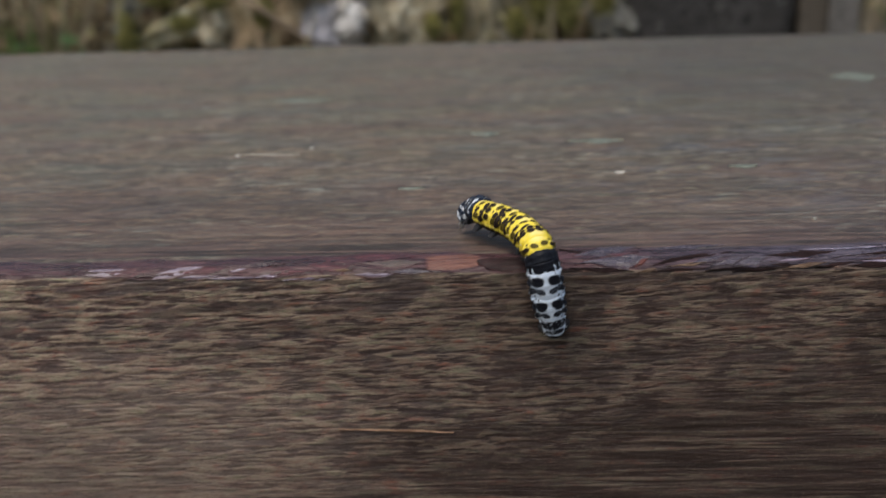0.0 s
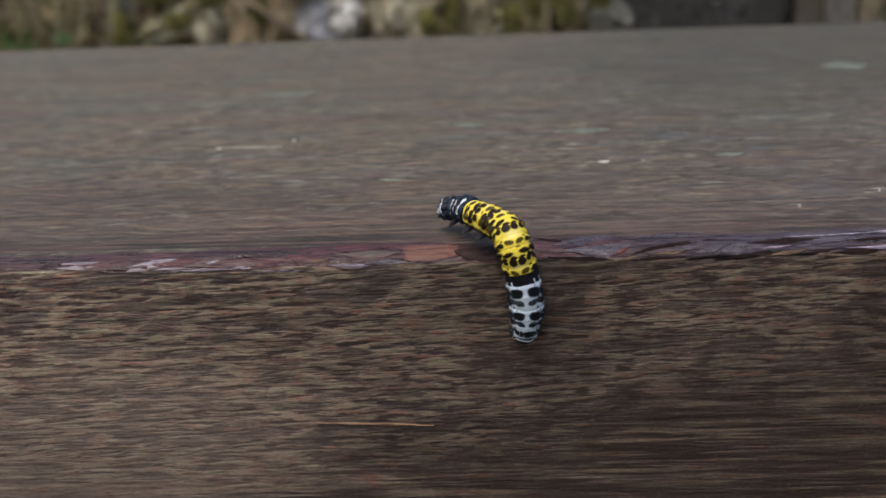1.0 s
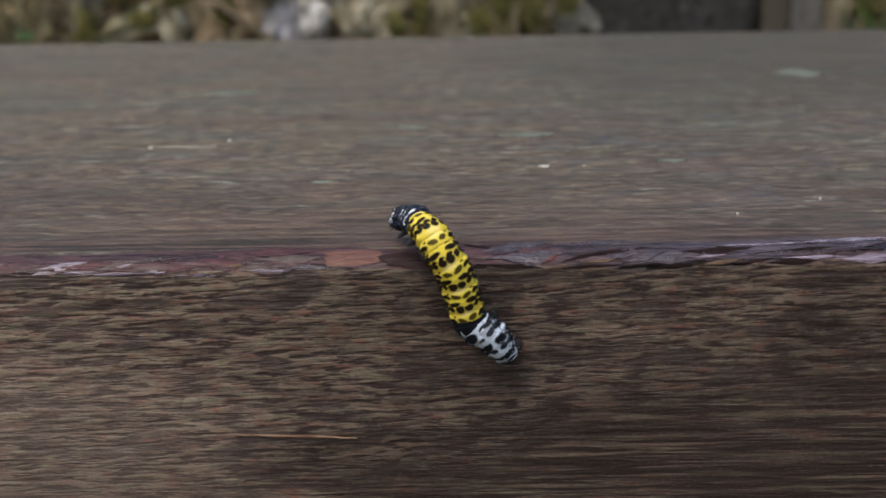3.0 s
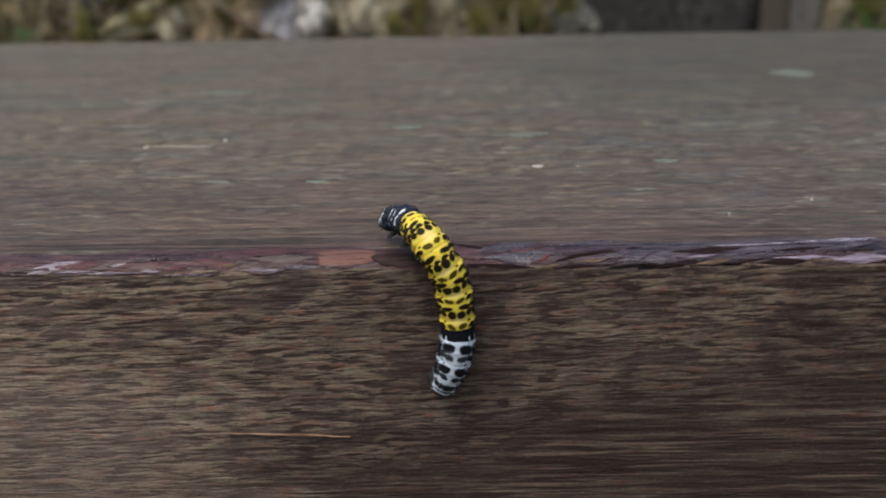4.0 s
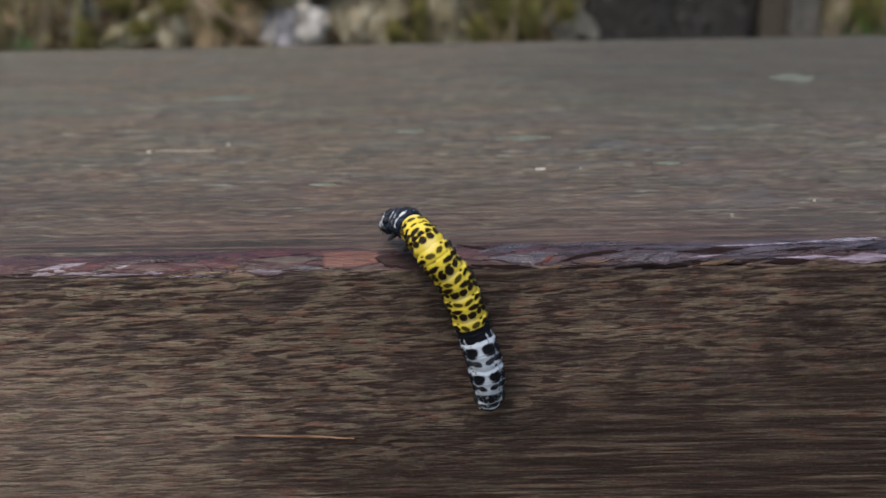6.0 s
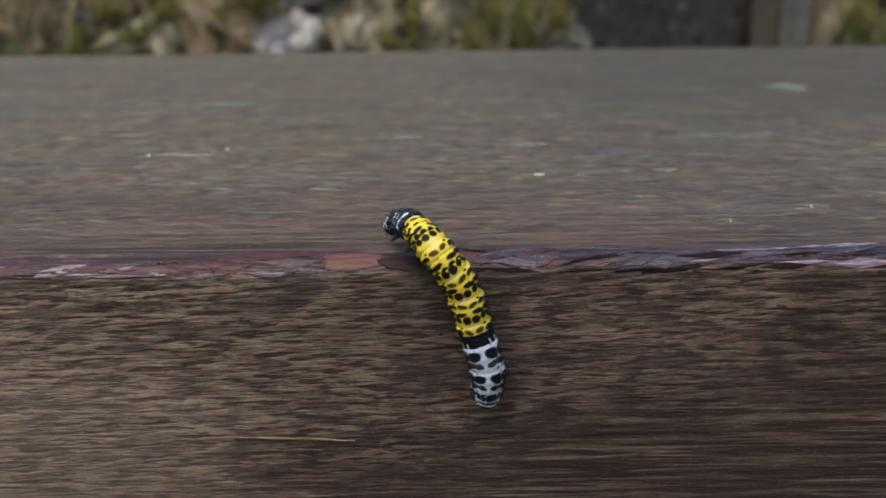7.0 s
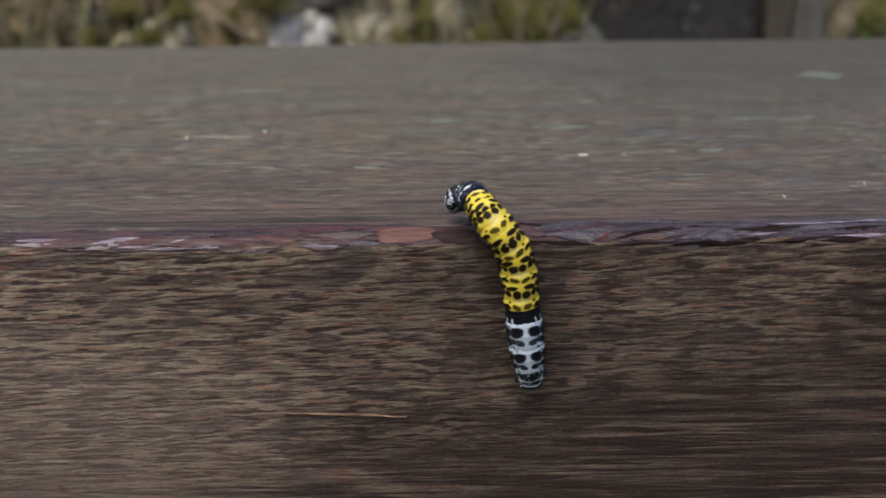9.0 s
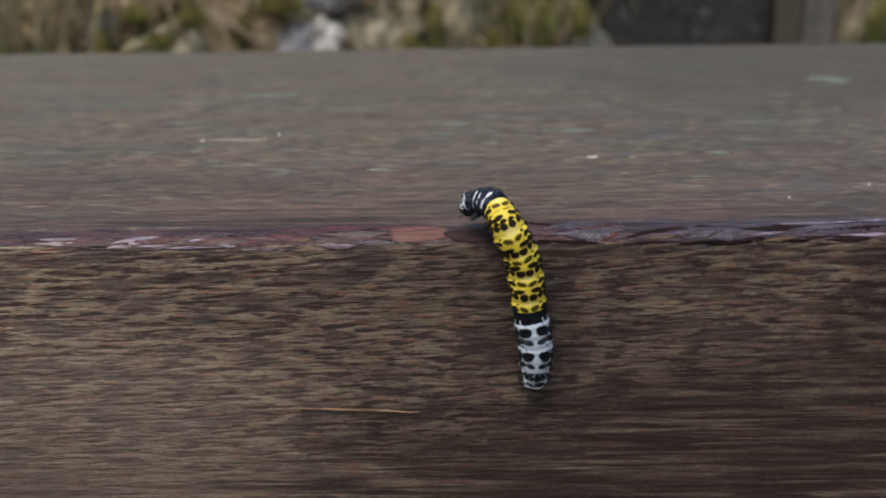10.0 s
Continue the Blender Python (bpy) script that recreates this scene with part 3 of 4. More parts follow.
def dry_grass():
    """Withered grass hanging over the stones of the bank."""
    rng = random.Random(83)
    bm = bmesh.new()
    for _ in range(380):
        x = rng.choice((rng.uniform(-0.80, -0.43), rng.uniform(-0.38, -0.20), rng.uniform(-0.02, 0.19), rng.uniform(0.50, 0.85)))
        p = Vector((x, WALL_Y + rng.uniform(-0.035, -0.005), rng.uniform(0.08, 0.26)))
        drift, sag, h, w = rng.uniform(-0.45, 0.45), rng.uniform(-0.02, 0.0), rng.uniform(0.05, 0.14), rng.uniform(0.0007, 0.0018)
        prev = None
        for k in range(6):
            f = k / 5
            c = p + Vector((drift * h * f + 0.02 * drift * math.sin(f * 3), sag * math.sin(f * math.pi) + 0.012 * f, -h * f))
            e = w * (1 - 0.8 * f)
            cur = (bm.verts.new(c + Vector((-e, 0.0006, 0))), bm.verts.new(c + Vector((0, -0.0004, 0))), bm.verts.new(c + Vector((e, 0.0006, 0))))
            if prev:
                bm.faces.new((prev[0], prev[1], cur[1], cur[0]))
                bm.faces.new((prev[1], prev[2], cur[2], cur[1]))
            prev = cur
    me = bpy.data.meshes.new("dry_grass")
    bm.to_mesh(me)
    bm.free()
    n = Nodes("withered_grass")
    geo = n.add("ShaderNodeNewGeometry")
    c = n.ramp(geo.outputs["Random Per Island"], (0.0, (0.26, 0.19, 0.10)), (0.3, (0.46, 0.38, 0.24)), (0.6, (0.25, 0.26, 0.09)), (0.85, (0.36, 0.28, 0.17)), (1.0, (0.55, 0.48, 0.35)))
    me.materials.append(n.done(n.mix(n.ramp(n.noise((90, 90, 90)), (0.4, 0.0), (0.7, 0.5)), c, (0.12, 0.09, 0.05)), 0.8))
    return tagged(new("dry_grass", me), "withered tan and olive grass hanging over the stones", "dry grass", kind="stuff")


dry_grass()


def make_post():
    """A brown upright with a grey batten on its side."""
    post = tagged(new("post"), "brown upright timber post with a grey batten", "post")
    post.matrix_basis = pose(0.424, WALL_Y - 0.02, 0)
    for name, x0, x1, y0, y1, mat, seed in (("board", -0.022, 0.010, 0.0, 0.06, POST_DARK, 1), ("batten", 0.0125, 0.048, -0.008, 0.05, POST_EDGE, 2)):
        nx, nz = 14, 60
        verts, faces = [], []
        ring = [(x0 + (x1 - x0) * i / nx, y0) for i in range(nx + 1)] + [(x1, y1), (x0, y1)]
        for k in range(nz + 1):
            z = -0.02 + 0.80 * k / nz
            for i, (x, y) in enumerate(ring):
                wob = 0.004 * (vnoise(np.array([x * 60.0]), np.array([z * 9.0]), seed)[0] - 0.5)
                verts.append((x, y + (wob if i <= nx else 0), z))
        faces = grid_faces(nz + 1, len(ring), wrap=True)
        faces += [tuple(range(len(ring)))[::-1], tuple(nz * len(ring) + i for i in range(len(ring)))]
        mesh_ob(name, verts, faces, mat, post, "grey weathered batten" if name == "batten" else "", smooth=False)
    return post


make_post()


# ---- the timber sleeper ----
BEVEL_Y, BEVEL_Z = 0.0050, 0.0022


def bevel_point(k):
    a = math.pi / 2 * k
    return BEVEL_Y * (1 - math.cos(a)), -BEVEL_Z * (1 - math.sin(a))


def skin_place(y, z):
    """The coordinate over the edge: minus down the front, plus along the top, as seen slantwise from above."""
    drop = 0.36
    if y <= 0 or z <= -BEVEL_Z:
        return z
    return y + z / drop if y + z / drop > 0 else z + y * drop


BEVEL = [(-BEVEL_Z, 0.0, -BEVEL_Z)] + [(skin_place(*bevel_point(k / 24)), *bevel_point(k / 24)) for k in range(1, 24)] + [(BEVEL_Y, BEVEL_Y, 0.0)]


def on_skin(x, q, lift=0.0):
    """A point of the timber's skin, with its normal."""
    if q <= -BEVEL_Z:
        return Vector((x, -lift, TOP + q))
    if q >= BEVEL_Y:
        return Vector((x, q, TOP + lift))
    qs = [b[0] for b in BEVEL]
    y, z = float(np.interp(q, qs, [b[1] for b in BEVEL])), float(np.interp(q, qs, [b[2] for b in BEVEL]))
    nrm = Vector((0, (y - BEVEL_Y) / BEVEL_Y ** 2, (z + BEVEL_Z) / BEVEL_Z ** 2)).normalized()
    return Vector((x, y, TOP + z)) + nrm * lift


def make_sleeper():
    """One baulk of timber; its front edge is worn round and uneven."""
    xs = np.unique(np.round(np.concatenate([np.linspace(-0.9, -0.15, 60), np.linspace(-0.15, -0.085, 90), np.linspace(-0.085, 0.095, 520), np.linspace(0.095, 0.2, 120), np.linspace(0.2, 0.9, 60)]), 6))
    prof = []          # y, z below the top, normal, place over the edge, top
    for z in np.concatenate([np.linspace(0.004 - TOP, -0.055, 8), np.linspace(-0.0545, -0.0063, 97), np.linspace(-0.0060, -BEVEL_Z, 22)]):
        prof.append((0.0, z, -1.0, 0.0, z, 0.0))
    for q, y, z in BEVEL[1:-1]:
        nrm = Vector((0, (y - BEVEL_Y) / BEVEL_Y ** 2, (z + BEVEL_Z) / BEVEL_Z ** 2)).normalized()
        prof.append((y, z, nrm.y, nrm.z, q, 0.0))
    for y in np.concatenate([np.linspace(BEVEL_Y, 0.07, 110), np.linspace(0.0715, DEEP - 0.014, 110)]):
        prof.append((y, 0.0, 0.0, 1.0, y, 1.0))
    for k in range(1, 8):
        a = math.pi / 2 * k / 8
        prof.append((DEEP - 0.014 + 0.014 * math.sin(a), -0.014 + 0.014 * math.cos(a), math.sin(a), math.cos(a), DEEP, 1.0))
    for z in np.linspace(-0.015, 0.004 - TOP, 8):
        prof.append((DEEP, z, 1.0, 0.0, DEEP, 0.0))
    prof = np.array(prof)
    w = np.r_[0, np.cumsum(np.hypot(np.diff(prof[:, 0]), np.diff(prof[:, 1])))]
    X, W = np.meshgrid(xs, w)
    Y, Z, NY, NZ, Q, TOPW = (np.repeat(prof[:, k][:, None], len(xs), 1) for k in range(6))
    # the worn band: its lower and upper limits along the edge, in millimetres
    lo = np.interp(xs * 1000, (-60, -37, -20, -4, 16, 29, 45, 61, 80), (-1.6, -2.0, -1.85, -1.8, -1.7, -1.85, -1.5, -1.3, -1.6)) / 1000
    hi = np.interp(xs * 1000, (-60, -45, -29, -17, -4, 7, 15, 21, 29, 47, 69, 80), (3.9, 4.0, 4.6, 4.9, 4.8, 4.8, 6.5, 7.0, 5.2, 5.6, 6.2, 5.4)) / 1000
    lo = lo + 0.0006 * (fbm(xs * 160, xs * 0 + 5, 7, 3) - 0.5)
    hi = hi + 0.0022 * (fbm(xs * 120, xs * 0 + 9, 17, 4) - 0.5)
    edge = step(0.0, 0.00015, Q - lo) * step(0.0, 0.0008, hi - Q)
    chips = fbm(X * 130, (W - 0.10 * X) * 620, 31, 3)
    ledges = np.floor(chips * 6) / 6
    relief = edge * (ledges - 0.5) * 0.0003
    # a ragged cleft under the film's lower lip; the mask also paints its overhang shade
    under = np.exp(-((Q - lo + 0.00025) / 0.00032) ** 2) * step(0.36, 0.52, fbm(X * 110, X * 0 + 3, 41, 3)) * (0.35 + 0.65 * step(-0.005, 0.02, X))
    relief = relief - 0.00045 * under
    # a lens of bare wood where the film has flaked off
    u = (X + 0.0040) / 0.0041
    qm = 0.0010 + 0.0003 * u
    bare = step(1.02, 0.92, np.abs(u) + 0.10 * (fbm(X * 400, W * 900, 3) - 0.5)) * step(0.0, 0.0003, np.where(Q > qm, 0.0026, 0.0022) * (1.0 - 0.14 * u * u + 0.12 * (fbm(X * 300, W * 300, 4) - 0.5)) - np.abs(Q - qm))
    relief = relief * (1 - bare) - bare * 0.0002
    face = 1 - edge
    fibre = np.where(TOPW > 0.5, fbm(X * 190, W * 600, 52, 3), fbm(X * 210, W * 1700, 51, 3)) - 0.5
    wave = fbm(X * 14, W * 60, 61, 3) - 0.5
    opened = (TOPW < 0.5) * step(-0.046, -0.026, Q + 0.012 * (fbm(X * 40, W * 90, 77, 3) - 0.5) - 0.015 * step(0.005, 0.04, X)) * 0.92 + (TOPW > 0.5) * step(0.035, 0.012, Q) * 0.45
    relief += face * ((0.00012 + 0.00014 * opened) * fibre + 0.0006 * wave * np.clip(np.abs(Q) / 0.01, 0, 1))
    Y, Z = Y + NY * relief, TOP + Z + NZ * relief
    rows, cols = X.shape
    verts = np.c_[X.ravel(), Y.ravel(), Z.ravel()]
    faces = grid_faces(rows, cols)
    faces.append(tuple(r * cols for r in range(rows)))
    faces.append(tuple(r * cols + cols - 1 for r in range(rows))[::-1])
    faces.append((0, (rows - 1) * cols, (rows - 1) * cols + cols - 1, cols - 1))
    ob = mesh_ob("timber_sleeper", verts, faces, TIMBER)
    # darker stain soaks the front towards one end
    below = step(0.0, 0.004, X + 0.0235 + 0.003 * (fbm(X * 60, W * 200, 92, 3) - 0.5)) * step(0.0, 0.006, 0.001 - X) * step(-0.0275, -0.0290, Q) * step(-0.038, -0.0345, Q + 0.003 * (fbm(X * 90, W * 300, 90, 3) - 0.5))
    # its reach into the middle also paints soft contact shade by the caterpillar
    stain = (Q < 0) * np.clip(0.32 * below + 0.50 * step(-0.016, -0.040, Q) * step(-0.02, 0.03, X) + 0.34 * step(-0.020, -0.034, Q + 0.01 * (fbm(X * 30, W * 50, 94, 3) - 0.5)) * step(-0.068, -0.022, X + 0.035 * (fbm(X * 45, W * 150, 89, 4) - 0.5)) + 0.85 * step(-0.045, 0.026, X + 0.05 * (fbm(X * 22, W * 30, 91, 3) - 0.5)) * 0.87 + (0.22 + 0.28 * step(-0.02, 0.02, X)) * step(0.5, 0.66, fbm(X * 30, W * 45, 93, 3)), 0, 1)
    paler = (Q < 0) * step(-0.012, -0.055, X + 0.04 * (fbm(X * 30, W * 60, 95, 3) - 0.5)) * step(-0.008, -0.026, Q + 0.02 * (fbm(X * 25, W * 50, 96, 3) - 0.5))
    algae = TOPW * np.clip(0.20 + 0.12 * step(0.04, -0.07, X + 0.05 * (fbm(X * 15, W * 15, 103, 3) - 0.5)) + 0.50 * step(0.03, 0.15, Q + 0.06 * (fbm(X * 20, W * 20, 97, 3) - 0.5)), 0, 1)
    tan = TOPW * step(0.08, -0.04, X + 0.06 * (fbm(X * 20, W * 20, 98, 3) - 0.5))
    # a darker tone across the back of the top, at one end
    back_tone = 0.54 * TOPW * step(0.04, 0.16, Q + 0.08 * (fbm(X * 18, W * 22, 101, 4) - 0.5)) * step(-0.02, 0.09, X + 0.10 * (fbm(X * 18, W * 40, 102, 4) - 0.5))
    for name, val in (("edge", edge), ("bare", bare), ("opened", opened), ("stain", stain), ("lid", np.maximum(TOPW, Q > 0.001)), ("near", TOPW * (0.44 * step(0.075, 0.010, Q) + 0.44 * step(0.015, 0.004, Q + 0.010 * (fbm(X * 60, W * 260, 99, 3) - 0.5)))), ("paler", paler), ("under", under), ("violet", step(0.012, 0.045, X + 0.02 * (fbm(X * 90, W * 300, 104, 3) - 0.5))), ("back_tone", back_tone), ("algae", algae), ("tan", tan), ("cool", TOPW * (0.35 + 0.65 * step(-0.02, 0.06, X)))):
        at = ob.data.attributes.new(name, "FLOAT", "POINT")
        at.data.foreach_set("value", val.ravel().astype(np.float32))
    return tagged(ob, "dark brown stained timber sleeper with a worn chipped front edge", "sleeper")


sleeper = make_sleeper()


def flake(x0, x1, q0, q1, h0, h1, material, name="film_flake", lift=0.0002, curl=0.0, seed=None, point=1.0):
    """A thin ragged flake lying over the edge, from x0 to x1 (millimetres); q: its middle, h: its width at both ends."""
    seed = int(x0 * 13 + q0 * 7) % 997 if seed is None else seed
    nx, nq = max(8, int((x1 - x0) * 4)), 7
    f = np.linspace(0, 1, nx)
    mid = q0 + (q1 - q0) * f + 0.35 * (fbm(f * 4 + 3, f * 0 + 1, seed, 3) - 0.5)
    half = (h0 + (h1 - h0) * f) / 2 * (np.clip(np.minimum(f * 2.0, (1 - f) * 2.6), 0, 1) ** point) * 1.15 * (1 + 0.8 * (fbm(f * (x1 - x0) * 0.5 + 9, f * 0 + 5, seed + 1, 4) - 0.5))
    half = np.maximum(half, 0.03)
    top, low, thin = [], [], []
    for i in range(nx):
        for j in range(nq):
            v = j / (nq - 1) * 2 - 1
            x = (x0 + (x1 - x0) * f[i] + 0.25 * (vnoise(np.array([i * 0.9]), np.array([j * 0.7]), seed)[0] - 0.5)) / 1000
            q = (mid[i] + half[i] * v) / 1000
            rise = 0.22 * lift + curl * v * v + 0.00010 * (vnoise(np.array([i * 0.35]), np.array([j * 0.8]), seed + 3)[0] - 0.5)
            rise *= 1 - 1.2 * abs(v) ** 4
            top.append(on_skin(x, q, rise))
            low.append(on_skin(x, q, -0.0004))
            thin.append(max(abs(v), 1 - min(1.0, 5 * f[i], 5 * (1 - f[i]))))
    verts = top + low
    n = len(top)
    faces = grid_faces(nx, nq)
    rim = [i * nq for i in range(nx)] + [(nx - 1) * nq + j for j in range(1, nq)] + [i * nq + nq - 1 for i in range(nx - 2, -1, -1)] + list(range(nq - 2, 0, -1))
    for a, b in zip(rim, rim[1:] + rim[:1]):
        faces.append((b, a, a + n, b + n))
    ob = mesh_ob(name, verts, faces, material, sleeper)
    ob.data.attributes.new("thin", "FLOAT", "POINT").data.foreach_set("value", thin + thin)
    return ob


def film_material(name, dark, light, rough, coat=0.0, spec=0.5, below=None):
    """Old paint film, streaked; where it wears thin at its margin the colour below shows."""
    n = Nodes(name)
    g = n.noise((220, 2200, 2200), 1, 4, 0.6, 0.4, turn=(0, -6, 6))
    f = n.noise((900, 900, 900), 1, 3, 0.6)
    c = n.ramp(g, (0.38, dark), (0.62, light))
    if below:
        smear = n.noise((330, 1500, 1500), 1, 4, 0.65, 0.5, lean=5.0)
        c = n.mix(n.ramp(n.math("ADD", n.attribute("thin"), n.math("MULTIPLY", n.math("SUBTRACT", smear, 0.5), 2.6)), (0.35, 0.0), (0.95, 1.0)), c, below)
    r = n.ramp(f, (0.3, rough * 0.7), (0.7, min(1.0, rough * 1.4)))
    return n.done(c, r, n.bump(g, 0.0003, 1.0), spec, Coat_Weight=coat, Coat_Roughness=0.12)


RED_FILM = film_material("red_film", (0.024, 0.007, 0.009), (0.092, 0.027, 0.034), 0.42, 0.0, 0.3, (0.042, 0.016, 0.020))
PURPLE_FILM = film_material("purple_film", (0.022, 0.016, 0.023), (0.072, 0.058, 0.078), 0.28, below=(0.034, 0.020, 0.026))
MAROON_FILM = film_material("maroon_film", (0.014, 0.005, 0.006), (0.044, 0.017, 0.018), 0.30)
# glossy film with its bright highlight also put into the base colour
GLOSS_GLINT = film_material("gloss_glint", (0.060, 0.045, 0.060), (0.36, 0.31, 0.39), 0.18, 1.0, below=(0.060, 0.040, 0.055))
# the sky's reflection on the film, painted lavender and fading at the margin
LAVENDER_SHEEN = film_material("lavender_sheen", (0.080, 0.058, 0.084), (0.26, 0.215, 0.290), 0.36, 0.2, below=(0.066, 0.026, 0.030))
DARK_FILM = film_material("dark_maroon_film", (0.010, 0.004, 0.004), (0.030, 0.012, 0.012), 0.5, 0.0, 0.2)
OLIVE_FILM = film_material("olive_film", (0.040, 0.028, 0.023), (0.078, 0.056, 0.046), 0.5, below=(0.058, 0.026, 0.026))
TAN_FIBRE = film_material("tan_fibre", (0.06, 0.032, 0.017), (0.12, 0.072, 0.042), 0.7)
RED_NOTCH = film_material("red_splinter", (0.05, 0.014, 0.012), (0.12, 0.034, 0.026), 0.5, 0.0, 0.3)
# for cracks: near-black slivers whose colour holds the shade of the gap
GROOVE_SHADE = film_material("groove_shade", (0.008, 0.004, 0.004), (0.018, 0.009, 0.009), 0.85, 0.0, 0.1)
DUST = film_material("pale_scratch", (0.12, 0.105, 0.085), (0.27, 0.25, 0.21), 0.75)
GRIT = film_material("pale_grit", (0.24, 0.225, 0.195), (0.40, 0.38, 0.34), 0.7)
ALGAE = film_material("grey_green_film", (0.07, 0.075, 0.060), (0.15, 0.17, 0.145), 0.75, 0.0, 0.2)
TAN_SPLINTER = film_material("tan_splinter", (0.10, 0.056, 0.036), (0.23, 0.145, 0.095), 0.7, 0.0, 0.2)
flake(-60.1, -53.7, -1.02, -0.99, 0.76, 0.63, LAVENDER_SHEEN)
flake(-59.6, -53.1, -0.43, -0.32, 0.63, 0.51, LAVENDER_SHEEN, lift=0.0003)
flake(-44.1, -31.2, -2.02, -1.89, 0.38, 0.51, LAVENDER_SHEEN, lift=0.0004)
flake(-29.6, -21.5, -2.33, -2.32, 0.38, 0.38, LAVENDER_SHEEN, lift=0.0003)
flake(47.5, 60.8, 2.91, 3.90, 0.56, 0.85, GLOSS_GLINT, lift=0.0004)
flake(-53.7, -49.2, -1.25, -0.53, 2.20, 2.53, RED_FILM)
flake(-53.0, -42.4, -1.76, -1.02, 1.14, 1.01, LAVENDER_SHEEN)
flake(-49.0, -43.3, -1.21, -0.22, 0.63, 1.12, LAVENDER_SHEEN, lift=0.0003)
flake(-46.8, -41.5, -0.89, 0.07, 0.38, 0.85, LAVENDER_SHEEN, lift=0.0004)
flake(-45.6, -37.9, -1.16, -0.07, 1.52, 1.99, RED_FILM, lift=0.00015)
flake(-45.7, -38.7, -1.75, -1.65, 0.76, 0.51, LAVENDER_SHEEN, lift=0.0003)
flake(-37.8, -35.1, -0.89, -0.42, 0.63, 0.38, LAVENDER_SHEEN, lift=0.0003)
flake(-38.4, -29.5, -0.21, 0.93, 0.94, 1.65, MAROON_FILM, lift=0.0001)
flake(-38.4, -25.5, -1.40, -0.93, 1.18, 2.37, RED_FILM)
flake(-33.6, -29.9, -1.78, -1.73, 0.76, 0.76, LAVENDER_SHEEN, lift=0.0003)
flake(-25.8, -18.6, 0.19, 0.20, 4.59, 4.09, RED_FILM, lift=0.00025)
flake(-22.2, -19.0, -0.79, -0.99, 0.51, 0.42, TAN_FIBRE, name="splinter", lift=0.0004)
flake(-24.3, -7.9, 2.43, 3.59, 2.80, 2.84, RED_FILM, lift=0.0003)
flake(-19.2, -12.6, -1.75, -1.65, 1.01, 1.27, LAVENDER_SHEEN)
flake(-18.2, -8.2, 0.14, 0.46, 1.95, 2.80, OLIVE_FILM)
flake(-14.2, -7.0, -1.29, -1.28, 0.84, 0.67, PURPLE_FILM, lift=0.0003)
flake(-0.4, 8.6, 0.45, 0.0, 4.4, 3.6, DARK_FILM, lift=0.0003, point=0.5)
flake(13.9, 23.7, 2.05, 5.73, 3.90, 3.50, PURPLE_FILM, lift=0.0003)
flake(14.3, 26.1, -0.48, 0.91, 0.67, 5.36, PURPLE_FILM, lift=0.0002)
flake(14.7, 23.9, -0.40, 3.11, 0.34, 1.13, RED_FILM, lift=0.0004)
flake(23.1, 26.1, -2.16, -1.52, 0.42, 0.67, TAN_FIBRE, name="splinter", lift=0.00025)
# notch beside the caterpillar, its shadow laid on as a dark sliver
flake(11.2, 17.0, 5.6, 2.4, 0.9, 1.5, GROOVE_SHADE, name="crack", lift=0.0002)
flake(13.1, 22.8, -1.14, -1.99, 0.76, 0.51, GROOVE_SHADE, name="crack", lift=0.0001)
flake(25.2, 38.1, -1.10, 2.95, 1.00, 2.30, GROOVE_SHADE, name="crack", lift=0.0002)
flake(24.6, 33.8, -1.95, -1.55, 0.50, 0.45, GROOVE_SHADE, name="crack", lift=0.00015)
flake(22.9, 25.0, -1.15, 0.20, 0.7, 0.9, RED_NOTCH, name="splinter", lift=0.0005)
flake(27.7, 33.5, -1.28, -0.66, 0.42, 0.50, TAN_FIBRE, name="splinter", lift=0.0003)
flake(30.6, 37.3, -0.97, 0.73, 0.50, 1.37, PURPLE_FILM, lift=0.0004)
flake(24.0, 37.5, 4.54, 5.84, 1.72, 1.75, PURPLE_FILM, lift=0.0003)
flake(33.2, 39.9, -1.59, 0.29, 0.59, 0.95, PURPLE_FILM, lift=0.00035)
flake(37.2, 42.9, -1.37, 0.50, 1.18, 2.84, PURPLE_FILM, lift=0.0003)
flake(42.4, 53.0, 0.77, 1.89, 2.38, 2.25, GROOVE_SHADE, name="crack", lift=0.0003)
flake(42.7, 49.1, -0.59, -0.31, 0.30, 0.30, LAVENDER_SHEEN, lift=0.0004)
flake(42.8, 47.6, -1.26, -0.89, 0.65, 0.45, GROOVE_SHADE, name="crack", lift=0.0002)
flake(44.4, 50.8, -1.86, -0.92, 0.59, 0.76, TAN_FIBRE, name="splinter", lift=0.0002)
flake(49.8, 61.0, -0.66, 2.19, 1.01, 2.78, PURPLE_FILM, lift=0.00025)
flake(59.6, 73.0, 3.94, 5.54, 1.14, 2.03, GLOSS_GLINT, lift=0.0004, curl=0.0002)
flake(51.5, 65.0, -0.42, 2.05, 0.45, 1.50, GROOVE_SHADE, name="crack", lift=0.0004)
flake(37.2, 43.6, -2.13, -1.69, 0.57, 0.57, GROOVE_SHADE, name="crack", lift=0.0002)
flake(49.2, 54.8, -1.74, -0.96, 0.68, 0.68, GROOVE_SHADE, name="crack", lift=0.0003)
flake(56.3, 70.6, -0.47, 0.15, 0.59, 1.18, MAROON_FILM, lift=0.0003)
flake(53.2, 62.0, -1.61, -1.28, 1.14, 0.91, GROOVE_SHADE, name="crack", lift=0.0002)
flake(55.0, 66.1, -0.95, -0.78, 0.55, 0.50, LAVENDER_SHEEN, lift=0.0004)
flake(60.3, 72.2, 0.19, 3.81, 1.22, 1.71, PURPLE_FILM, lift=0.00035)
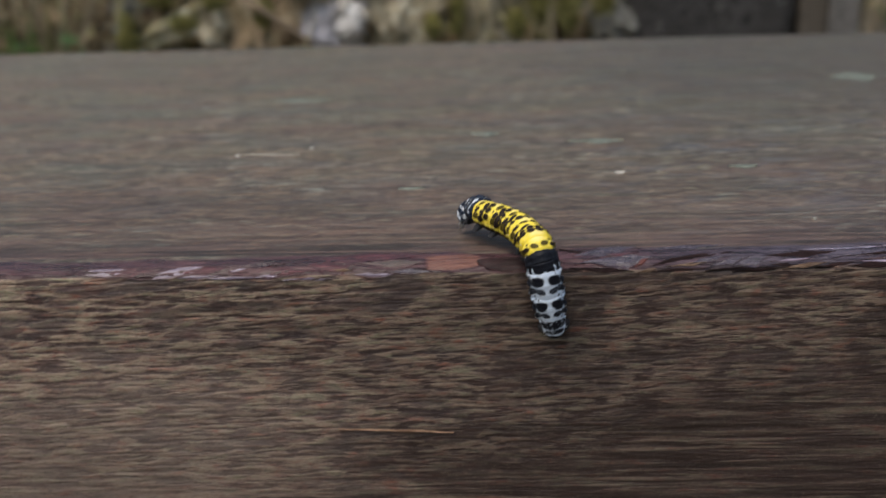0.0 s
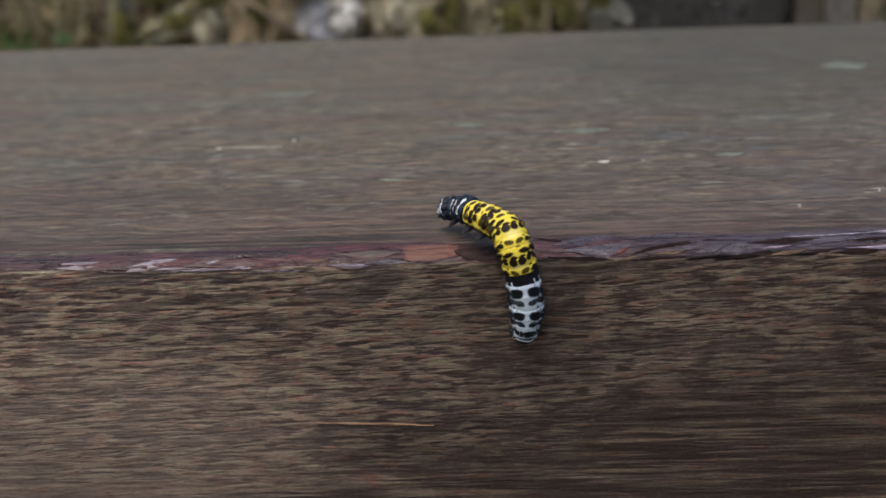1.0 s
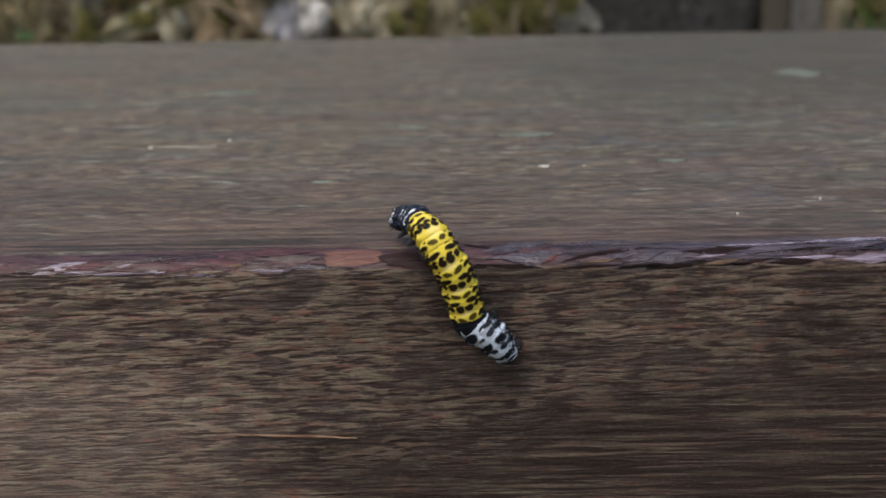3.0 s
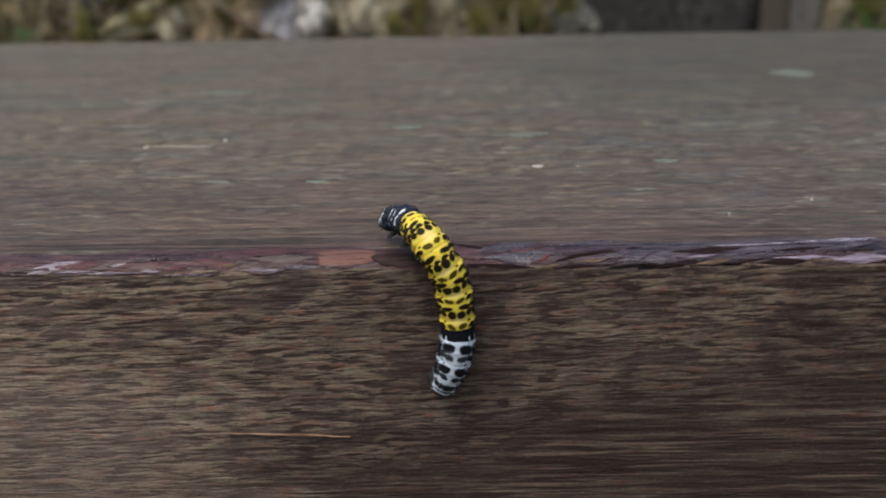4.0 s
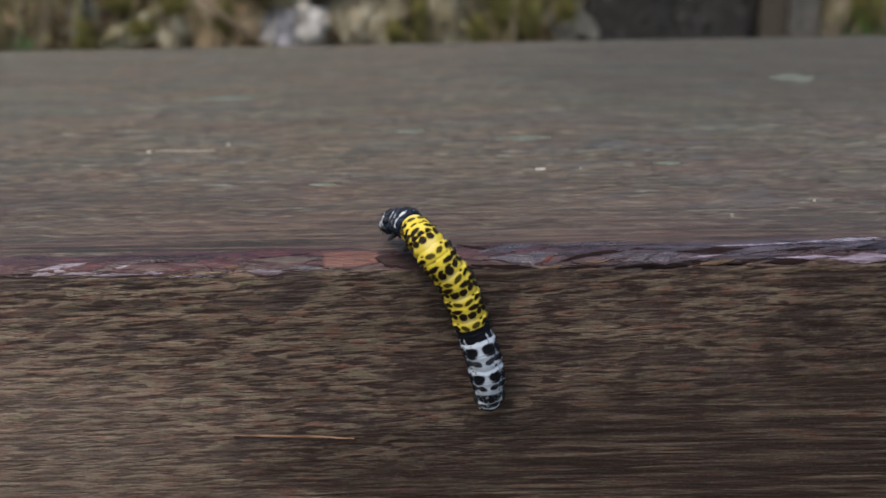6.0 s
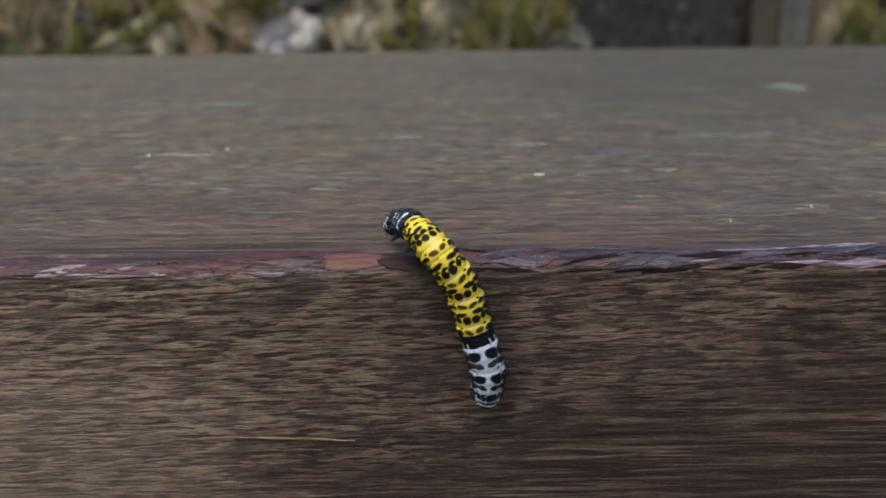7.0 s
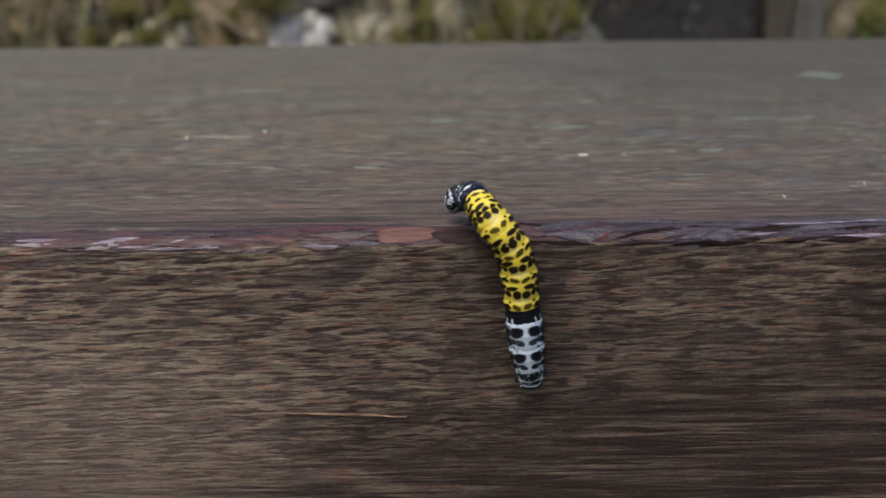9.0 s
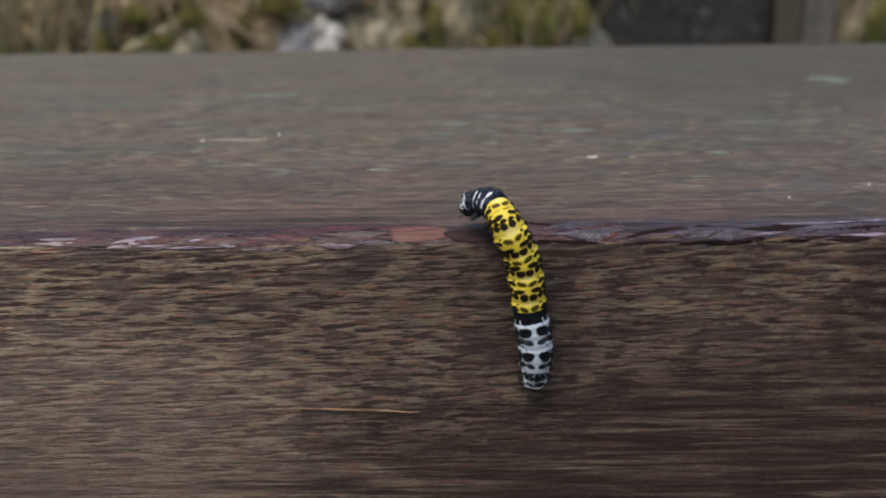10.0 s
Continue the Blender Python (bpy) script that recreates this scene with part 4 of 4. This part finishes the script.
flake(61.9, 70.7, -0.44, 0.45, 0.45, 1.35, GROOVE_SHADE, name="crack", lift=0.0004)
flake(61.2, 64.8, -1.44, -1.39, 0.67, 0.67, TAN_FIBRE, name="splinter", lift=0.00025)
flake(62.0, 74.5, -1.30, -1.05, 1.25, 1.30, LAVENDER_SHEEN, lift=0.00025)
flake(-52.5, -38.8, 73.17, 72.80, 0.97, 0.97, DUST, name="scratch", lift=0.0018)
flake(-53.1, -51.9, 72.68, 72.60, 1.40, 1.40, GRIT, name="scratch", lift=0.0018)
flake(-37.7, -36.8, 78.71, 78.65, 1.60, 1.60, GRIT, name="scratch", lift=0.0018)
flake(26.2, 28.4, 51.25, 51.60, 1.30, 1.30, GRIT, name="scratch", lift=0.0018)
flake(54.1, 54.6, 18.24, 18.22, 0.92, 0.92, GRIT, name="scratch", lift=0.0018)
flake(69.7, 70.2, 26.27, 26.25, 1.01, 1.01, GRIT, name="scratch", lift=0.0018)
flake(34.5, 35.2, 51.66, 51.62, 1.76, 1.76, DUST, name="scratch", lift=0.0018)
flake(102.3, 115.6, 159.11, 158.83, 14.36, 14.36, ALGAE, name="scratch", lift=0.0018)
flake(-57.2, -41.9, 140.21, 139.75, 4.55, 4.55, ALGAE, name="scratch", lift=0.0018)
flake(-15.2, -10.4, 41.96, 42.09, 1.20, 1.20, ALGAE, name="scratch", lift=0.0018)
flake(-22.6, -4.6, -27.22, -28.13, 0.48, 0.48, TAN_SPLINTER, name="splinter", lift=0.0018)
flake(48.9, 54.4, 54.38, 54.50, 2.26, 2.26, ALGAE, name="scratch", lift=0.0018)
flake(-1.9, 4.5, 89.72, 89.87, 3.73, 3.73, ALGAE, name="scratch", lift=0.0018)
flake(19.4, 31.7, 80.43, 80.15, 3.44, 3.44, ALGAE, name="scratch", lift=0.0018)


# ---- the caterpillar ----
caterpillar = tagged(new("caterpillar"), "yellow and white caterpillar with black spots, crawling over the timber's edge", "caterpillar")
caterpillar.matrix_basis = pose(0.011, 0.0, TOP)


def blob(P, V, p0, v0, dp, dv, soft=0.14, slant=0.0, square=2.0):
    """A soft-edged ellipse on the skin: P degrees from the back's middle line, V along the ring."""
    a, b = (P - p0), (V - v0 - slant * (P - p0) / 30)
    return step(1 + soft, 1 - soft, (np.abs(a / dp) ** square + np.abs(b / dv) ** square) ** (1 / square))


def both(P, V, p0, *rest, slant=0.0, **kw):
    return np.maximum(blob(P, V, p0, *rest, slant=slant, **kw), blob(P, V, -p0, *rest, slant=-slant, **kw))


def skin_pattern(style, P, V, seed):
    """Where the skin is black (spot) and where pale: P degrees from the back's middle line, V from -1 at the ring's tail end to 1."""
    P = P + 5.0 * (fbm(P / 9 + 30, V * 4 + 9, seed) - 0.5)
    V = V + 0.10 * (fbm(P / 9 + 70, V * 4 + 40, seed + 5) - 0.5)
    spot, pale = np.zeros_like(P), np.zeros_like(P)
    if style == "yellow":
        rng = random.Random(seed)
        # a pair of round dots, long brows before them, a chevron of ovals before those, smaller spots down the sides
        for (a, b, dp, dv), slant in (((15.5, -0.50, 13.8, 0.28), 0.0), ((33, 0.0, 20.5, 0.17), -0.07), ((20, 0.60, 15, 0.17), 0.13), ((48, -0.44, 12.5, 0.22), 0.1),
                                      ((66, 0.06, 12.5, 0.18), -0.1), ((56, 0.62, 13, 0.16), 0.1), ((76, -0.48, 13, 0.26), 0.0), ((88, 0.08, 14, 0.28), 0.0), ((82, 0.60, 14, 0.22), 0.0), ((46, 0.90, 7, 0.06), 0.0)):
            for side in (-1, 1):
                grow = rng.uniform(1.06, 1.22)
                k = blob(P, V, side * a + rng.uniform(-1.5, 1.5), b + rng.uniform(-0.03, 0.03), dp * grow, dv * grow, soft=0.12, slant=side * slant)
                spot = np.maximum(spot, k * (0.92 if b == 0.60 else 1.0))
        for far in (-2, 0, 2):
            pale = np.maximum(pale, blob(P, V, 0, -0.94 + far, 27, 0.24, soft=0.6) * 0.95)
        spot = np.maximum(spot, step(104, 118, np.abs(P)))
    elif style == "white":
        # paired black patches with a white line between them, greyer chevrons behind, white bars at both ends
        for args, kw in (((34, 0.32, 26.5, 0.42), dict(square=2.5, slant=-0.10)), ((72, 0.16, 15, 0.34), dict(slant=-0.1)), ((98, 0.2, 18, 0.9), {}), ((68, -0.52, 14, 0.22), {}), ((90, -0.50, 12, 0.30), {})):
            spot = np.maximum(spot, both(P, V, *args, **kw))
        grey = np.maximum(np.maximum(both(P, V, 25, -0.45, 20, 0.24, slant=0.10), both(P, V, 54, -0.42, 14, 0.24)), 0.0)
        spot = np.maximum(spot, grey * (0.95 + 0.05 * step(0.42, 0.56, fbm(P / 6 + 40, V * 8 + 20, seed + 8))))
        spot = np.maximum(spot, 0.30 * step(0.10, -0.05, V) * step(-0.72, -0.6, V))
        spot = np.maximum(spot, 0.85 * step(0.60, 0.66, fbm(P / 7 + 80, V * 6 + 50, seed + 12)) * step(20, 40, np.abs(P)))
        spot = np.maximum(spot, step(96, 108, np.abs(P)))
    elif style == "tail":
        # a black plate, broken white marks, a white rim and the black tip
        spot = np.maximum(np.maximum(blob(P, V, 0, 0.54, 72, 0.43, square=3.0), blob(P, V, 0, -0.14, 62, 0.21, square=3.0)), both(P, V, 92, 0.1, 22, 0.6))
        spot = spot * (1 - 0.35 * step(0.62, 0.68, fbm(P / 8 + 33, V * 6 + 5, seed + 4)))
        spot = np.maximum(spot, step(-0.47, -0.53, V + 0.04 * np.sin(np.radians(P * 4))))
        spot = np.maximum(spot, step(96, 108, np.abs(P)))
    elif style == "band":
        spot = np.ones_like(P) - both(P, V, 46, -0.72, 4, 0.40) - blob(P, V, 0, -0.95, 7, 0.2) - both(P, V, 74, -0.62, 4, 0.34)
    elif style == "collar":
        # black, with a few thin white streaks across
        spot = np.ones_like(P)
        spot = spot - both(P, V, 60, 0.02, 26, 0.07, slant=-0.2) - both(P, V, 28, -0.84, 20, 0.11) - both(P, V, 72, -0.80, 22, 0.13) - both(P, V, 66, 0.52, 38, 0.10, slant=-0.1)
    elif style == "head":
        spot = np.ones_like(P) - both(P, V, 62, -0.10, 50, 0.13, slant=-0.20) - both(P, V, 55, 0.66, 50, 0.14) - both(P, V, 88, 0.08, 16, 0.26)
        spot = spot + 0.7 * step(0.56, 0.64, fbm(P / 8 + 50, V * 7 + 30, seed + 3))
    return np.clip(spot, 0, 1), pale


def ring(name, style, length, r_front, r_back, material, seed, label="", va=-1.0, vb=1.0):
    """A slice va..vb of one ring of the body, about the slice's own middle: +y to the head, +z to the back. Each slice runs a
    little way under its neighbours, so that a bend opens no gap."""
    na, nv = 128, 12 + int(22 * (vb - va))
    lap = 0.0 if style == "head" else 0.0007 / length
    v = np.linspace(va - (0 if style == "tail" and va == -1 else lap), vb + lap, nv)
    phi = np.linspace(-180, 180, na, endpoint=False)
    P, V = np.meshgrid(phi, v)
    if style == "head":
        prof = np.sqrt(np.clip(1 - np.abs(V) ** 2.4, 0.0, 1))
    elif style == "tail":
        prof = np.where(V < 0, np.sqrt(np.clip(1 - np.abs(V) ** 3.2, 0, 1)), 1 - 0.05 * np.abs(V) ** 3)
    else:
        # a shallow crease between rings and two fainter folds on each
        prof = 1 - 0.030 * np.exp(-((1 - np.abs(V)) / 0.16) ** 2) + 0.010 * np.cos(V * math.pi * 3)
    rad = (r_back + (r_front - r_back) * (V + 1) / 2) * prof
    spot, pale = skin_pattern(style, P, V, seed)
    rad = rad * (1 + (0.34 if style in ("head", "collar") else 0.06) * (fbm(P / 22 + 50, V * 2.2 + 20, seed + 2) - 0.5)) + 0.00003 * spot * (prof > 0.2)
    rad = rad * (1 + 0.075 * spot * step(48, 75, np.abs(P)) * (prof > 0.2))
    if style in ("yellow", "white", "tail"):
        # small swellings along the flanks
        rad = rad * (1 + 0.055 * step(52, 72, np.abs(P)) * step(125, 105, np.abs(P)) * np.cos(V * math.pi * 2.5) * (prof > 0.5))
    rad = rad * (1 - 0.09 * np.clip(np.maximum(V - vb, va - V) / max(lap, 0.01), 0, 1))
    a = np.radians(P)
    low = np.where(np.abs(P) > 90, 0.86, 1.0)
    X, Y, Z = rad * np.sin(a), (V - (va + vb) / 2) * length * 0.52, rad * np.cos(a) * low
    # round off both ends
    caps = []
    for row, sign in ((0, -1), (-1, 1)):
        caps.append([(X[row] * math.cos(k), Y[row] + sign * 0.0005 * math.sin(k), Z[row] * math.cos(k)) for k in (0.5, 1.0, 1.4)])
    dark = np.ones((3, na))
    join = lambda m, c: np.vstack([[r[c] for r in caps[0][::-1]], m, [r[c] for r in caps[1]]])
    X, Y, Z = join(X, 0), join(Y, 1), join(Z, 2)
    spot, pale = np.vstack([dark * spot[0], spot, dark * spot[-1]]), np.vstack([dark * pale[0], pale, dark * pale[-1]])
    nv += 6
    ob = mesh_ob(name, np.c_[X.ravel(), Y.ravel(), Z.ravel()],
                 grid_faces(nv, na, wrap=True) + [tuple(range(na)), tuple((nv - 1) * na + i for i in range(na))[::-1]], material, caterpillar, label)
    for key, val in (("spot", spot), ("pale", pale)):
        at = ob.data.attributes.new(key, "FLOAT", "POINT")
        at.data.foreach_set("value", val.ravel().astype(np.float32))
    return ob


def bristles(parent, rad, length, count, seed, material=None, long=0.0007):
    rng = random.Random(seed)
    bm = bmesh.new()
    for _ in range(count):
        p = radians(rng.choice((-1, 1)) * (rng.triangular(58, 118, 95) if material is None else rng.uniform(0, 118)))
        out = Vector((math.sin(p), rng.uniform(-0.35, 0.35), math.cos(p)))
        base = Vector((rad * 0.97 * math.sin(p), rng.uniform(-0.42, 0.42 if material is None else 0.2) * length, rad * 0.97 * math.cos(p)))
        thorn(bm, base, out, rng.uniform(0.4, 1.0) * long, 0.00004 if material is None else 0.00013)
    return part("bristles", bm, material or BRISTLE, parent, "fine pale bristles" if material is None else "fine black bristles")


def limb(name, parent, side, y, reach, thick, material):
    """A jointed short leg under the body."""
    bm = bmesh.new()
    pts = [Vector((side * 0.0009, y, -0.0010)), Vector((side * (0.0016 + reach * 0.3), y + 0.0002, -0.0018)), Vector((side * (0.0018 + reach * 0.5), y + 0.0004, -0.0022))]
    rings = []
    for i, p in enumerate(pts):
        r = thick * (1.0, 0.75, 0.42)[i]
        rings.append([bm.verts.new(p + Vector((r * math.cos(k * math.pi / 4), r * math.sin(k * math.pi / 4), 0.15 * r * math.sin(k)))) for k in range(8)])
    for a, b in zip(rings, rings[1:]):
        for k in range(8):
            bm.faces.new((a[k], a[(k + 1) % 8], b[(k + 1) % 8], b[k]))
    bm.faces.new(rings[0])
    bm.faces.new(rings[-1][::-1])
    return part(name, bm, material, parent)


# along the body: 0 at the mouth, 1 behind the head, 2..7 the yellow rings, 11 at the tail
RINGS = [
    ("head", "head", 0.0, 1.25, 0.0042, 0.00165, 0.00212, HEAD, "shiny black head with white stripes"),
    ("collar", "collar", 0.9, 2.05, 0.0032, 0.00205, 0.00220, HEAD, "black collar ring streaked with white"),
    ("yellow_ring", "yellow", 2.0, 3.05, 0.0038, 0.00206, 0.00232, YELLOW, "yellow ring with black spots"),
    ("yellow_ring", "yellow", 3.05, 4.2, 0.0041, 0.00233, 0.00240, YELLOW, "yellow ring with black spots"),
    ("yellow_ring", "yellow", 4.2, 5.35, 0.0041, 0.00240, 0.00241, YELLOW, "yellow ring with black spots"),
    ("yellow_ring", "yellow", 5.35, 6.45, 0.0038, 0.00241, 0.00234, YELLOW, "yellow ring with black spots"),
    ("yellow_ring", "yellow", 6.45, 6.85, 0.0044, 0.00233, 0.00226, YELLOW, "short yellow ring before the black one"),
    ("black_ring", "band", 6.82, 7.5, 0.0027, 0.00224, 0.00226, WHITE, "black ring between yellow and white"),
    ("white_ring", "white", 7.5, 8.8, 0.0038, 0.00232, 0.00238, WHITE, "white ring with paired black patches"),
    ("white_ring", "white", 8.8, 9.95, 0.0034, 0.00234, 0.00206, WHITE, "white ring with paired black patches"),
    ("tail_ring", "tail", 9.92, 11.0, 0.0035, 0.00200, 0.00122, WHITE, "white tail ring with black plate and tip"),
]
SLICES = {"yellow": 3, "white": 2, "tail": 2, "band": 2}
body = []
for i, (name, style, u0, u1, length, rf, rb, mat, lab) in enumerate(RINGS):
    count, end = (1, 0.36) if u1 == 6.85 else (SLICES.get(style, 1), -1.0)
    for k in range(count):
        va, vb = 1 + (end - 1) * (k + 1) / count, 1 + (end - 1) * k / count
        ob = ring(name, style, length, rf, rb, mat, 100 + 7 * i, lab, va, vb)
        body.append((ob, u0 + (u1 - u0) * k / count, u0 + (u1 - u0) * (k + 1) / count))
        if style in ("yellow", "white", "tail"):
            bristles(ob, (rf + rb) / 2, length / count, 10, 300 + 5 * i + k, None, 0.00055)
        elif style in ("collar", "head"):
            bristles(ob, (rf + rb) / 2, length, 90, 300 + i, BLACK_BRISTLE, 0.0006)
        if k == count // 2 and i in (1, 2, 3):
            for side in (-1, 1):
                limb("leg", ob, side, 0.0004, 0.0012, 0.00085, DARK_LEG)
        if k == count // 2 and i in (5, 6, 7, 8, 10):
            for side in (-1, 1):
                limb("proleg", ob, side, 0.0, 0.0005, 0.00090, DARK_LEG)

bm = bmesh.new()
for side in (-1, 1):
    for k, (dx, dy, dz) in enumerate(((0.0005, 0.55, -0.5), (0.0009, 0.35, -0.9), (0.0002, 0.8, -0.3))):
        thorn(bm, Vector((side * dx, 0.0020, -0.0005 - 0.0003 * k)), Vector((side * 0.25, dy, dz)), 0.0011 - 0.0002 * k, 0.00032)
part("mouthparts", bm, BRISTLE, body[0][0], "pale feelers and jaws under the head")

HEIGHTS = (0.0022, 0.0042, 0.0046, 0.0035, 0.0029, 0.0027, 0.0023)
STATIONS = (0.0, 1.0, 2.0, 4.5, 7.0, 9.0, 11.0)
BEND = 0.0024
poses = {}


def on_timber(x, s, h):
    """A place at height h over the timber's skin: s runs from the front face (minus) over the edge onto the top (plus)."""
    a = min(max(s / BEND, -1), 1) * math.pi / 4 + math.pi / 4
    up = Vector((0, -math.cos(a), math.sin(a)))
    return Vector((x, max(s - BEND, 0), TOP + min(s + BEND, 0))) + up * h, up


def curve(points, u):
    """The body's line through its stations (monotone cubic), at u."""
    k = min(max(sum(u >= s for s in STATIONS) - 1, 0), len(STATIONS) - 2)

    def slope(i, c):
        if i == 0 or i == len(points) - 1:
            j = 0 if i == 0 else i - 1
            return (points[j + 1][c] - points[j][c]) / (STATIONS[j + 1] - STATIONS[j])
        return (points[i + 1][c] - points[i - 1][c]) / (STATIONS[i + 1] - STATIONS[i - 1])

    h = STATIONS[k + 1] - STATIONS[k]
    f = (u - STATIONS[k]) / h
    out = []
    for c in range(3):
        a, b = points[k][c], points[k + 1][c]
        out.append((2 * f ** 3 - 3 * f * f + 1) * a + (f ** 3 - 2 * f * f + f) * h * slope(k, c)
                   + (3 * f * f - 2 * f ** 3) * b + (f ** 3 - f * f) * h * slope(k + 1, c))
    return out


def crawl(t, *stations):
    """Where the body lies at t seconds: mouth, neck, first and middle yellow, last yellow, white, tail; (x, s) in millimetres."""
    space = caterpillar.matrix_basis.inverted()
    points = [(x / 1000, s / 1000, h) for (x, s), h in zip(stations, HEIGHTS)]
    for n, (ob, u0, u1) in enumerate(body):
        a, _ = on_timber(*curve(points, u0))
        b, _ = on_timber(*curve(points, u1))
        m, up = on_timber(*curve(points, (u0 + u1) / 2))
        fore = (a - b).normalized()
        side = fore.cross(up).normalized()
        up = side.cross(fore)
        turn = Matrix((side, fore, up)).transposed().to_4x4()
        poses.setdefault(n, []).append((t, space @ Matrix.Translation((a + b + 2 * m) / 4) @ turn))


def motions():
    crawl(0.0, (-3.3, 16.6), (-0.4, 16.7), (0.6, 12.4), (5.7, 8.2), (8.9, -1.0), (9.9, -7.0), (11.2, -13.7))
    crawl(0.5, (-3.5, 16.3), (-0.0, 12.5), (2.1, 7.0), (5.9, 5.3), (9.1, -1.5), (10.0, -7.8), (11.0, -14.5))
    crawl(1.0, (-3.5, 15.8), (0.2, 10.8), (2.5, 6.2), (6.9, 2.0), (9.1, -4.6), (9.8, -10.3), (9.5, -16.0))
    crawl(1.5, (-1.3, 13.4), (1.0, 12.3), (3.2, 8.2), (8.6, 0.8), (10.3, -6.0), (12.0, -11.9), (14.1, -17.5))
    crawl(2.0, (0.6, 13.4), (2.1, 13.4), (3.5, 10.2), (8.4, 0.1), (10.6, -6.3), (14.8, -10.6), (20.0, -14.3))
    crawl(2.5, (0.7, 12.7), (3.7, 9.7), (5.3, 6.1), (8.7, -0.7), (11.2, -6.5), (15.1, -11.4), (19.7, -15.1))
    crawl(2.7, (0.9, 12.7), (4.2, 7.5), (5.5, 3.9), (9.3, -1.8), (12.0, -8.3), (15.4, -12.0), (19.7, -15.7))
    crawl(3.8, (0.9, 13.1), (4.1, 6.9), (6.1, 2.0), (10.4, -3.6), (12.3, -11.7), (12.1, -16.7), (9.7, -22.1))
    crawl(4.0, (0.6, 12.5), (3.6, 7.1), (5.6, 2.7), (10.4, -3.4), (11.7, -11.8), (11.0, -17.3), (9.0, -22.6))
    crawl(4.5, (0.4, 12.1), (3.6, 8.6), (5.6, 3.8), (10.7, -3.4), (11.9, -11.9), (12.5, -18.0), (13.4, -24.6))
    crawl(5.0, (0.6, 11.9), (3.6, 7.4), (5.7, 2.4), (11.2, -3.1), (13.9, -9.9), (17.8, -14.9), (23.4, -20.0))
    crawl(5.5, (0.5, 11.5), (3.5, 7.4), (5.6, 2.8), (11.3, -3.6), (14.5, -10.2), (17.3, -16.6), (20.0, -23.9))
    crawl(5.7, (0.2, 10.7), (3.1, 6.2), (5.1, 2.0), (10.5, -4.1), (13.2, -11.8), (15.2, -18.4), (17.1, -25.4))
    crawl(6.8, (0.3, 12.3), (3.3, 8.2), (5.2, 2.9), (10.6, -3.8), (13.4, -11.6), (14.9, -17.8), (14.9, -24.0))
    crawl(7.0, (0.6, 12.0), (3.3, 7.6), (5.1, 2.6), (10.8, -3.7), (13.5, -12.1), (15.1, -18.1), (15.1, -24.3))
    crawl(7.5, (0.5, 11.6), (3.4, 7.5), (5.4, 3.1), (10.6, -3.5), (13.4, -12.1), (14.8, -17.6), (16.8, -24.4))
    crawl(8.0, (0.4, 11.6), (3.2, 7.3), (5.4, 2.7), (10.8, -3.5), (13.4, -12.4), (15.1, -17.7), (16.6, -24.1))
    crawl(8.5, (1.4, 11.8), (3.8, 7.4), (5.5, 2.2), (10.7, -3.9), (12.7, -12.4), (13.4, -18.5), (13.9, -25.0))
    crawl(9.0, (1.7, 9.0), (4.6, 7.7), (6.0, 2.1), (10.8, -3.9), (12.2, -12.5), (12.9, -18.6), (13.8, -25.1))
    crawl(9.5, (1.8, 8.3), (4.9, 5.4), (6.7, 1.4), (10.5, -4.0), (12.0, -12.6), (12.9, -18.9), (13.6, -25.0))
    crawl(10.0, (1.8, 7.4), (5.0, 3.8), (7.2, 0.9), (10.5, -4.9), (11.8, -13.1), (12.7, -19.0), (12.7, -26.1))
    for n, (ob, _, _) in enumerate(body):
        walk(ob, poses[n])


motions()
